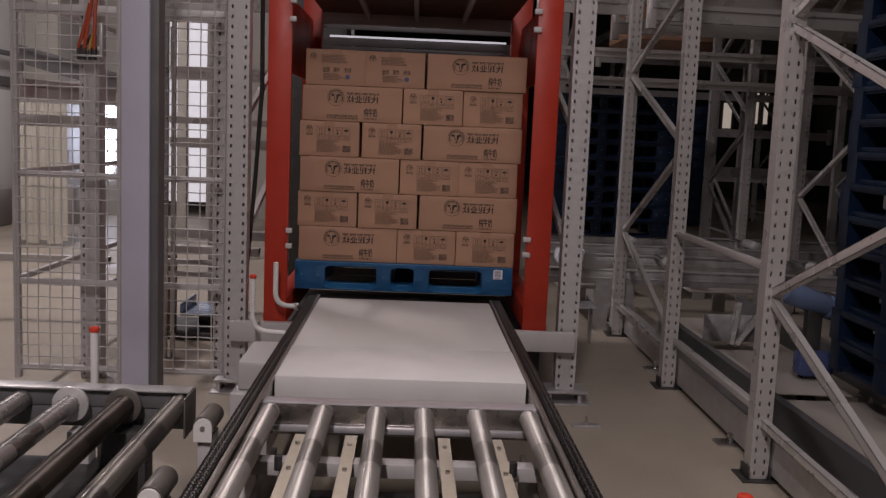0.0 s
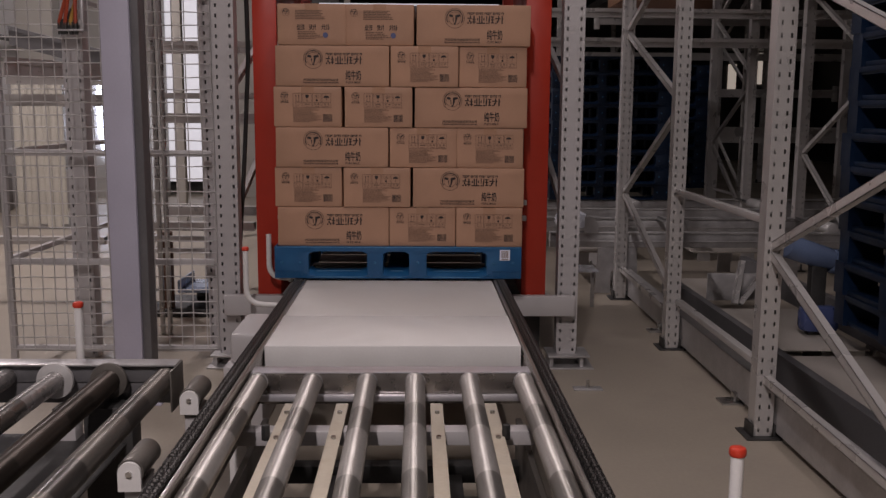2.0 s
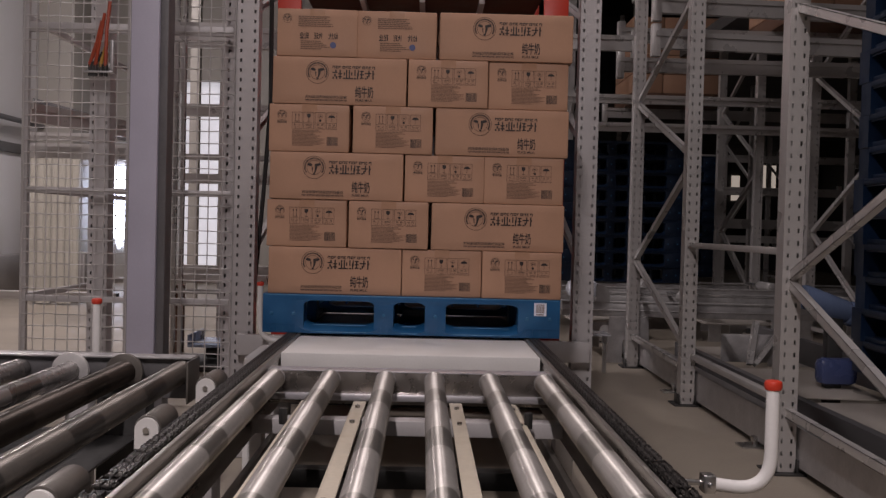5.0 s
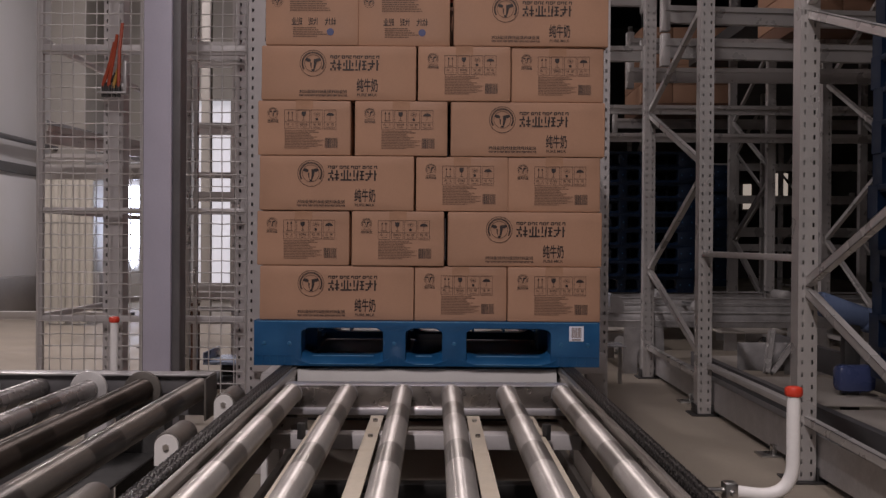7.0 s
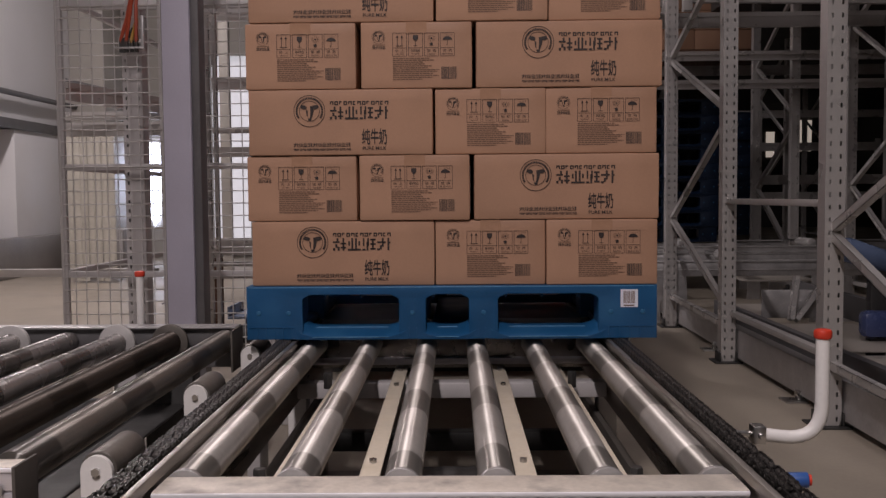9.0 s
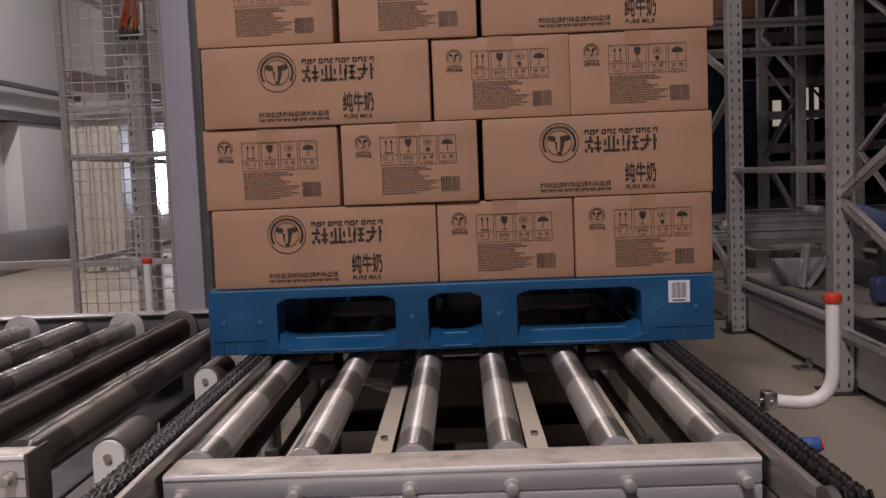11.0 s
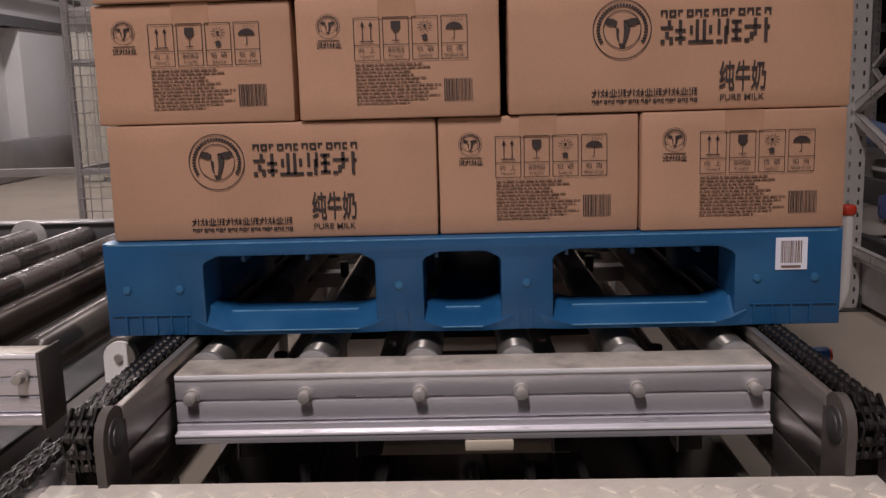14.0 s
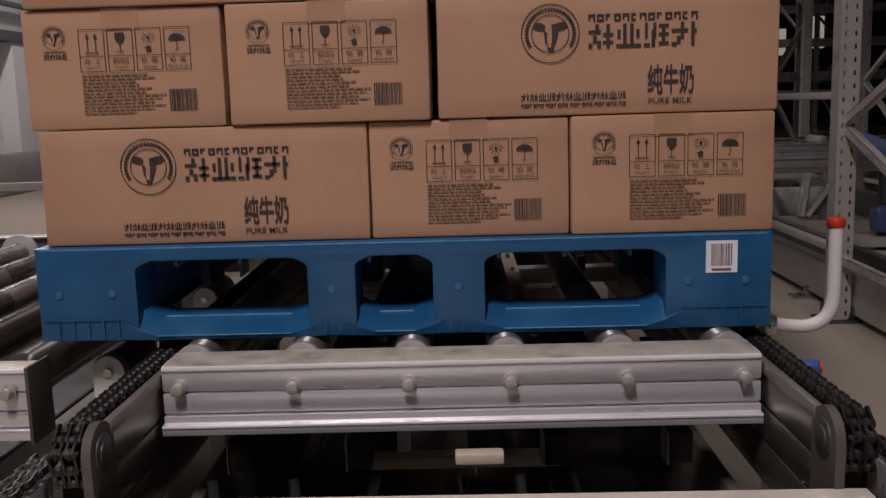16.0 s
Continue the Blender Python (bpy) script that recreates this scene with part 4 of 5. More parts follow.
for x0, x1 in ((-0.735, -0.615), (0.625, 0.752)):
    s = 1 if x0 > 0 else -1
    part("front_post", boxes([((x0, 4.78, 0.37), (x1, 4.80, 2.45)), ((x0 if s < 0 else x1 - 0.012, 4.80, 0.37), (x0 + 0.012 if s < 0 else x1, 4.90, 2.45))], 0.004), M["red_paint"], lift, "red folded steel post")
    part("rear_post", box((x0, 6.15, 0.37), (x1, 6.27, 2.45), 0.006), M["red_paint"], lift)
    part("lower_arm", box((x0 + 0.01, 4.86, 0.372), (x1 - 0.01, 6.2, 0.50), 0.006), M["red_paint"], lift)
    part("side_panel", box(((x0 + x1) / 2 - 0.004, 4.92, 1.7), ((x0 + x1) / 2 + 0.004, 6.14, 2.1)), M["red_paint"], lift)
    for z in (0.78, 0.86, 1.93, 2.02):
        part("lug", boxes([((x0 + 0.11 if s < 0 else x0 - 0.02, 4.76, z), (x1 + 0.022 if s < 0 else x0 + 0.02, 4.785, z + 0.026))], 0.003), M["grey_paint"], lift, "small grey lug")
part("header", box((-0.745, 4.78, 2.20), (0.765, 4.84, 2.45), 0.006), M["red_paint"], lift)
part("top_panel", box((-0.61, 4.84, 2.16), (0.62, 6.2, 2.18)), M["brown_panel"], lift, "brown panelled underside")
for x in (-0.31, 0.0, 0.31):
    part("rib", box((x - 0.014, 4.84, 2.125), (x + 0.014, 6.2, 2.16), 0.002), M["grey_paint"], lift, "pale grey rib")
part("rear_beam", box((-0.62, 6.18, 2.09), (0.63, 6.24, 2.16), 0.004), M["grey_paint"], lift)
part("lower_beam", box((-0.745, 4.84, 0.30), (0.765, 4.90, 0.37), 0.004), M["red_paint"], lift)
shut = thing("roller_shutter", "dark grey slatted roller shutter behind the lift", "shutter", at=pose(0, 6.5, 0))
for i in range(44):
    z = i * 0.055
    if 36 < i < 38:
        continue
    part("slat", box((-0.72, 0, z), (0.74, 0.012, z + 0.051), 0.002), M["shutter"], shut)
part("gap_light", box((-0.6, 0.02, 2.037), (0.62, 0.024, 2.05)), M["dull_pane"], shut, "light showing through a slit")
bay = thing("pit_frame", "dark lift pit frame under the carriage", "frame")
part("pit", box((-0.73, 4.95, 0.0), (0.75, 6.3, 0.28), 0.01), M["cast"], bay)
for x0, x1 in ((0.47, 0.90), (-0.90, -0.53)):
    part("sill_beam", box((x0, 4.72, 0.29), (x1, 4.77, 0.395), 0.004), M["grey_paint"], bay, "pale grey sill beam")

lift_frame = thing("lift_mast", "pale grey mast of slotted uprights round the lift", "mast")
for x in (-0.885, 0.872):
    for y in (4.80, 6.30):
        share("upright", wide_me, lift_frame, pose(x, y, 0.07))
        part("foot", boxes([((x - 0.10, y - 0.05, 0.06), (x + 0.12, y + 0.14, 0.072)), ((x - 0.09, y - 0.03, 0.0), (x - 0.07, y + 0.1, 0.06)), ((x + 0.07, y - 0.03, 0.0), (x + 0.09, y + 0.1, 0.06)), ((x - 0.12, y - 0.06, 0.0), (x + 0.14, y + 0.15, 0.008))], 0.002), M["zinc"], lift_frame)
    for z in (0.75, 1.4, 2.05, 2.7):
        part("side_brace", channel((x, 4.86, z), (x, 6.3, z + 0.5)), M["grey_paint"], lift_frame)
part("side_hose", tube([(-0.80, 4.95, 2.6), (-0.79, 4.95, 1.6), (-0.82, 4.95, 1.1), (-0.86, 4.96, 0.6)], 0.012, 8), M["cable_black"], lift_frame)

# ---- fence and column ----
def mesh_panel(x0, x1, z0, z1, y, step=0.059):
    """Woven wire: crimped rods both ways."""
    bm = bmesh.new()
    n = int((x1 - x0) / step)
    for i in range(n + 1):
        x = x0 + (x1 - x0) * i / n + random.uniform(-0.003, 0.003)
        add_tube(bm, [(x + 0.002 * math.sin(z * 50), y + 0.002 * (-1) ** k, z) for k, z in enumerate(np.linspace(z0, z1, 12))], 0.0030, 4)
    n = int((z1 - z0) / (step * 1.08))
    for i in range(n + 1):
        z = z0 + (z1 - z0) * i / n + random.uniform(-0.003, 0.003)
        add_tube(bm, [(x, y + 0.002 * (-1) ** k, z + random.uniform(-0.0022, 0.0022)) for k, x in enumerate(np.linspace(x0, x1, 9))], 0.0030, 4)
    return bm


FY = 4.87
fence = thing("mesh_fence", "pale grey welded mesh fence panels with square tube frames", "fence")
for i, (x0, x1) in enumerate(((-2.042, -1.502), (-1.478, -0.955))):
    for x in (x0, x1):
        part("post", box((x - 0.016, FY - 0.016, 0.02), (x + 0.016, FY + 0.016, 3.2), 0.002), M["grey_paint"], fence)
    for z, h in ((0.08, 0.03), (0.545, 0.028), (1.108, 0.032), (1.95, 0.05), (2.6, 0.04)):
        part("rail", box((x0 + 0.017, FY - 0.014, z - h / 2), (x1 - 0.017, FY + 0.014, z + h / 2), 0.002), M["grey_paint"], fence)
    tagged(part("mesh", mesh_panel(x0, x1, 0.08, 3.1, FY - 0.022), M["flange"], fence, "woven wire mesh"), kind="stuff")
side_fence = thing("side_fence", "pale grey mesh fence panel running back from the corner", "fence")
for y in (5.9, 7.0):
    part("post", box((-2.066, y - 0.016, 0.0), (-2.034, y + 0.016, 3.2), 0.002), M["grey_paint"], side_fence)
for z in (0.55, 1.11, 2.0):
    part("rail", box((-2.064, 4.89, z - 0.015), (-2.036, 7.0, z + 0.015), 0.002), M["grey_paint"], side_fence)

column = thing("steel_column", "mauve-grey painted steel column standing by the fence", "column", at=pose(-1.209, 4.28, 0))
part("shaft", box((-0.078, -0.085, 0.012), (0.048, 0.03, 5.5), 0.006), M["column_paint"], column)
# Side face of the column, its shade put in as dark grey.
part("side_flange", box((0.0485, -0.07, 0.012), (0.086, 0.03, 5.5), 0.004), M["shutter"], column, "side face of the column, darkened for shade")
part("base_plate", box((-0.14, -0.14, 0), (0.14, 0.14, 0.012), 0.002), M["column_paint"], column)
# Dark strip in place of the shaded gap next to the fence post.
part("back_channel", box((-0.090, -0.05, 0.012), (-0.0785, 0.02, 5.4), 0.002), M["shutter"], column, "dark strip standing in for the shaded gap beside the shaft")

cpost = thing("cable_post", "slotted grey upright behind the mesh", "upright")
share("upright", wide_me, cpost, pose(-1.697, 4.97, 0.0))
for x in (-0.99,):
    share("upright", wide_me, cpost, pose(x, 5.0, 0.0))
tray = thing("cable_bracket", "small metal bracket holding orange-red cables", "bracket", at=pose(-1.655, 4.85, 1.725))
part("plate", boxes([((-0.075, -0.03, -0.01), (0.075, 0.03, 0.0)), ((0.06, -0.03, 0.0), (0.075, 0.03, 0.16)), ((-0.075, 0.02, 0.0), (0.06, 0.03, 0.05))], 0.002), M["zinc"], tray)
for i, (x, key, z1) in enumerate(((-0.05, "cable_red", 0.26), (-0.022, "cable_red", 0.30), (0.006, "cable_yellow", 0.15), (0.03, "cable_red", 0.36), (-0.036, "cable_black", 0.1))):
    part("cable", tube([(x, -0.005, -0.02), (x, -0.01, 0.04), (x * 0.6 + 0.012, 0.0, z1 * 0.6), (x * 0.5 + 0.03, 0.0, z1)], 0.0095, 8), M[key], tray, "stiff bundled cable")
    part("gland", cyl((x, -0.006, -0.025), (x, -0.008, 0.035), 0.0105, 10), M["cast"], tray)

# steelwork behind the fence
for x, y in ((-1.395, 6.6), (-1.39, 6.95), (-2.55, 8.2), (-1.95, 9.6)):
    st = thing("back_upright", "slotted grey upright in the bay behind the fence", "upright", "uprights behind the fence", at=pose(x, y, 0))
    share("upright", post_me, st, pose(0, 0, 0.0))
    share("foot", foot_me, st, pose(0, 0, 0.0))
for p, q, h in (((-1.72, 6.62, 2.26), (-0.95, 6.62, 2.26), 0.14), ((-1.72, 6.66, 1.753), (-0.95, 6.66, 1.753), 0.08), ((-1.72, 6.66, 1.421), (-0.95, 6.66, 1.421), 0.036), ((-1.72, 6.66, 1.267), (-0.95, 6.66, 1.267), 0.065), ((-1.72, 6.62, 0.62), (-0.95, 6.62, 0.62), 0.06), ((-2.24, 5.35, 1.56), (-1.98, 6.2, 1.56), 0.10), ((-2.5, 6.0, 1.38), (-1.75, 6.0, 1.38), 0.07), ((-1.72, 5.9, 0.60), (-0.95, 5.9, 0.60), 0.05)):
    shelf_beam(p, q, h, "grey steel beam in the bay behind the fence", False)
shelf_beam((-1.45, 5.06, 1.98), (-1.0, 5.06, 1.98), 0.09, "pale grey beam behind the fence")
dbl = thing("guide_mast", "paired steel guide rails behind the fence", "guide rails", at=pose(-1.418, 5.5, 0))
for x in (-0.022, 0.022):
    part("rail", box((x - 0.012, -0.01, 0), (x + 0.012, 0.02, 4.0), 0.002), M["steel"], dbl)
for x in (-0.022, 0.022):
    part("joint_plate", box((x - 0.016, -0.02, 1.72), (x + 0.016, -0.01, 1.95), 0.002), M["zinc"], dbl)
dark = thing("back_cabinet", "dark control cabinet deep behind the fence", "cabinet", at=pose(-1.0, 8.6, 0))
part("body", box((-0.15, 0, 0), (0.35, 0.5, 2.6), 0.01), M["cast"], dark)
part("door", box((-0.13, -0.02, 0.1), (0.33, 0.0, 2.5), 0.006), M["cast"], dark)

tub = thing("bay_machine", "dark low machine with a bluish tray behind the fence", "machine", at=pose(-1.42, 5.95, 0))
part("base", box((-0.26, 0.0, 0.0), (0.34, 0.5, 0.05), 0.01), M["cast"], tub)
part("post", box((-0.16, 0.04, 0.04), (-0.09, 0.10, 0.55), 0.006), M["brown_panel"], tub, "brown upright")
part("tray", boxes([((-0.06, 0.05, 0.15), (0.3, 0.45, 0.17)), ((-0.06, 0.05, 0.17), (-0.045, 0.45, 0.23)), ((0.285, 0.05, 0.17), (0.3, 0.45, 0.23))], 0.004), mat("bluish_sheet", (0.28, 0.34, 0.46), 0.25, 0.4), tub, "bluish sheet metal tray")
part("motor", cyl((0.02, 0.25, 0.10), (0.26, 0.25, 0.10), 0.045, 20, bevel=0.01), M["cast"], tub)
for z in (0.42, 0.50):
    part("bar", box((-0.26, 0.0, z), (0.34, 0.03, z + 0.03), 0.003), M["zinc"], tub)

curtain = thing("strip_curtain", "beige strip curtain hanging in the bay behind the fence", "curtain", at=pose(-4.05, 10.3, 0))
for i in range(7):
    x = -0.27 + i * 0.078
    part("strip", shifted(prism([(0.038 * math.cos(radians(a)), 0.012 * math.sin(radians(a))) for a in range(0, 360, 36)], 1.66 if i % 3 else 1.62), 0, 0, 0), M["curtain"], curtain, at=pose(x, 0.012 * (i % 2), 1.68, -90, 0, 0))
part("header", box((-0.33, -0.03, 1.68), (0.28, 0.05, 1.78), 0.006), M["grey_paint"], curtain)
post = thing("beige_post", "plain beige square post before the lit opening", "post", at=pose(-2.735, 11.0, 0))
part("shaft", box((-0.055, -0.05, 0.01), (0.055, 0.05, 5.4), 0.004), M["partition"], post)
part("base_plate", box((-0.1, -0.1, 0), (0.1, 0.1, 0.01), 0.002), M["zinc"], post)
crate = thing("grey_crate", "grey ribbed crate on the floor behind the fence", "crate", at=pose(-4.82, 12.5, 0))
part("body", box((-0.29, 0.0, 0.0), (0.27, 0.3, 0.52), 0.02), M["skirt"], crate)
for i in range(6):
    part("rib", box((-0.26 + i * 0.1, -0.012, 0.03), (-0.24 + i * 0.1, 0.0, 0.48), 0.003), M["grey_paint"], crate)
for p, q, h, lab in (((-3.55, 8.5, 1.96), (-2.5, 8.5, 1.70), 0.16, "dark grey sloping steel beam behind the fence"), ((-3.6, 8.52, 1.70), (-2.5, 8.52, 1.70), 0.07, "grey steel beam in the bay behind the fence"), ((-3.6, 8.5, 1.585), (-2.5, 8.5, 1.585), 0.10, "pale steel beam in the bay behind the fence"), ((-3.5, 6.5, 0.42), (-2.1, 6.5, 0.42), 0.05, "grey low rail in the bay behind the fence")):
    shelf_beam(p, q, h, lab, False, "shutter" if "dark" in lab else "rack_paint")

# ---- cartons ----
CL, CD, CH = 0.537, 0.322, 0.1895


def flat(rows, y=0.0):
    """Thin raised print: rows of x0, z0, x1, z1."""
    bm = bmesh.new()
    for x0, z0, x1, z1 in rows:
        add_box(bm, (x0, y - 0.0004, z0), (x1, y + 0.0002, z1))
    return bm


def add_poly(bm, pts):
    bm.faces.new([bm.verts.new((x, -0.0004, z)) for x, z in pts])


def ring(bm, cx, cz, r0, r1, n=40):
    a = [bm.verts.new((cx + r0 * math.cos(2 * math.pi * i / n), -0.0004, cz + r0 * math.sin(2 * math.pi * i / n))) for i in range(n)]
    b = [bm.verts.new((cx + r1 * math.cos(2 * math.pi * i / n), -0.0004, cz + r1 * math.sin(2 * math.pi * i / n))) for i in range(n)]
    for i in range(n):
        bm.faces.new((a[i], a[(i + 1) % n], b[(i + 1) % n], b[i]))


def emblem(cx, cz, r):
    """Round emblem: two rings with a dark angular shape inside and a ring of small ticks."""
    bm = bmesh.new()
    ring(bm, cx, cz, r * 0.965, r)
    ring(bm, cx, cz, r * 0.62, r * 0.65)
    for i in range(34):
        a = radians(-30 + i * 240 / 33)
        c, s = math.cos(a), math.sin(a)
        add_poly(bm, [(cx + r * (k * c - w * s), cz + r * (k * s + w * c)) for k, w in ((0.75, -0.04), (0.87, -0.04), (0.87, 0.04), (0.75, 0.04))])
    shapes = ([(-0.60, 0.22), (-0.52, 0.38), (-0.30, 0.36), (-0.16, 0.26), (-0.20, 0.10), (-0.42, 0.12)], [(0.60, 0.22), (0.52, 0.38), (0.30, 0.36), (0.10, 0.30), (0.22, 0.10), (0.42, 0.12)],
              [(0.04, 0.30), (0.12, 0.32), (0.28, 0.06), (0.22, -0.20), (0.14, -0.42), (0.02, -0.46), (0.06, -0.1)], [(-0.22, 0.08), (-0.10, 0.02), (-0.12, -0.22), (-0.08, -0.42), (-0.18, -0.30)], [(-0.12, -0.46), (0.14, -0.46), (0.08, -0.60), (-0.07, -0.60)])
    for pts in shapes:
        add_poly(bm, [(cx + r * x, cz + r * z) for x, z in pts])
    return bm


BLOCKS = (
    ((0, 0.8, 0.4, 0.94), (0, 0.45, 0.4, 0.58), (0, 0.06, 0.4, 0.2), (0.14, 0.1, 0.28, 0.9), (0.5, 0.36, 0.62, 1), (0.84, 0.36, 0.96, 1), (0.55, 0, 0.69, 0.7), (0.75, 0, 1, 0.14)),
    ((0.08, 0, 0.22, 1), (0, 0.55, 0.1, 0.7), (0.34, 0.58, 1, 0.72), (0.5, 0.3, 0.64, 1), (0.64, 0.1, 0.79, 0.42), (0.8, 0, 1, 0.16)),
    ((0, 0.5, 0.42, 0.63), (0.14, 0, 0.28, 1), (0, 0.18, 0.42, 0.3), (0.5, 0.62, 1, 0.75), (0.58, 0.75, 0.72, 1), (0.5, 0, 0.65, 0.3), (0.66, 0.24, 0.82, 0.52), (0.84, 0, 1, 0.2)),
    ((0.3, 0.05, 0.44, 1), (0.58, 0.05, 0.72, 1), (0, 0, 1, 0.14), (0.06, 0.4, 0.19, 0.75), (0.82, 0.4, 0.95, 0.75)),
)


def brand_blocks(x0, x1, z0, z1, n, seed):
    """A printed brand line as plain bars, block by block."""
    rows = []
    w, h = (x1 - x0) / n, z1 - z0
    for i in range(n):
        a, g = x0 + (i + 0.04) * w, w * 0.9
        for p, q, r, t in BLOCKS[(i + seed) % 4] if h > 0.0085 and n < 13 else ((0, 0, 0.26, 1), (0.26, 0.72, 0.9, 1), (0.64, 0.24, 0.9, 0.72), (0.26, 0, 0.9, 0.24))[i % 3 // 2:3 + i % 2]:
            rows.append((a + g - r * g, z0 + q * h, a + g - p * g, z0 + t * h))
    return flat(rows)


def text_bars(x0, z1, lines, pitch, h, seed, widths=(0.6, 1.0), total=0.13):
    rows = []
    rnd = random.Random(seed)
    for i in range(lines):
        x, z = x0, z1 - i * pitch
        end = x0 + total * rnd.uniform(*widths)
        while x < end:
            w = rnd.uniform(0.004, 0.014)
            rows.append((x, z - h, min(end, x + w), z))
            x += w + 0.0018
    return flat(rows)


def barcode(x0, x1, z0, z1, seed):
    rows, x, rnd = [], x0, random.Random(seed)
    while x < x1:
        w = rnd.choice((0.0006, 0.0009, 0.0014, 0.0018))
        rows.append((x, z0, x + w, z1))
        x += w + rnd.choice((0.0007, 0.0010, 0.0014))
    return flat(rows)


def line(bm, p, q, w):
    p, q = Vector((p[0], 0, p[1])), Vector((q[0], 0, q[1]))
    d = (q - p).normalized()
    n = Vector((-d.z, 0, d.x)) * w / 2
    bm.faces.new([bm.verts.new(v + Vector((0, -0.0004, 0))) for v in (p - n, q - n, q + n, p + n)])


def symbol(kind, x, z0, z1, w):
    """One handling mark: a frame with a divider, a pictogram and its captions."""
    bm = bmesh.new()
    t = 0.0011
    zd = z0 + (z1 - z0) * 0.36
    for p, q in (((x, z0), (x + w, z0)), ((x, z1), (x + w, z1)), ((x, z0), (x, z1)), ((x + w, z0), (x + w, z1)), ((x, zd), (x + w, zd))):
        line(bm, p, q, t)
    c, m = x + w / 2, (zd + z1) / 2
    if kind == 0:
        for s in (-1, 1):
            line(bm, (c + s * 0.0065, m - 0.014), (c + s * 0.0065, m + 0.010), 0.0015)
            add_poly(bm, [(c + s * 0.0065 - 0.0034, m + 0.008), (c + s * 0.0065 + 0.0034, m + 0.008), (c + s * 0.0065, m + 0.0155)])
        line(bm, (c - 0.011, m - 0.0155), (c + 0.011, m - 0.0155), 0.0017)
    elif kind == 1:
        add_poly(bm, [(c - 0.0075, m + 0.015), (c - 0.0075, m + 0.005), (c - 0.003, m - 0.001), (c + 0.003, m - 0.001), (c + 0.0075, m + 0.005), (c + 0.0075, m + 0.015)])
        line(bm, (c, m), (c, m - 0.014), 0.0014)
        line(bm, (c - 0.006, m - 0.0148), (c + 0.006, m - 0.0148), 0.0014)
    elif kind == 2:
        ring(bm, c, m + 0.006, 0.0, 0.0026, 12)
        for k in range(11):
            a = radians(k * 360 / 11)
            line(bm, (c + 0.005 * math.cos(a), m + 0.006 + 0.005 * math.sin(a)), (c + 0.012 * math.cos(a), m + 0.006 + 0.0095 * math.sin(a)), 0.0009)
        add_poly(bm, [(c - 0.008, m - 0.010), (c, m - 0.006), (c + 0.004, m - 0.008), (c + 0.004, m - 0.0155), (c - 0.004, m - 0.0155), (c - 0.004, m - 0.010)])
    else:
        add_poly(bm, [(c + 0.0135 * math.cos(radians(a)), m + 0.001 + 0.010 * math.sin(radians(a))) for a in range(0, 181, 15)])
        line(bm, (c, m + 0.001), (c, m - 0.013), 0.0013)
        line(bm, (c, m - 0.013), (c - 0.0035, m - 0.0145), 0.0013)
        for k in range(4):
            line(bm, (c - 0.004 + k * 0.005, m + 0.0125), (c - 0.002 + k * 0.005, m + 0.0165), 0.0007)
    return bm


def merged(*items):
    out = bmesh.new()
    for b in items:
        me = bpy.data.meshes.new("tmp")
        b.to_mesh(me)
        b.free()
        out.from_mesh(me)
        bpy.data.meshes.remove(me)
    return out


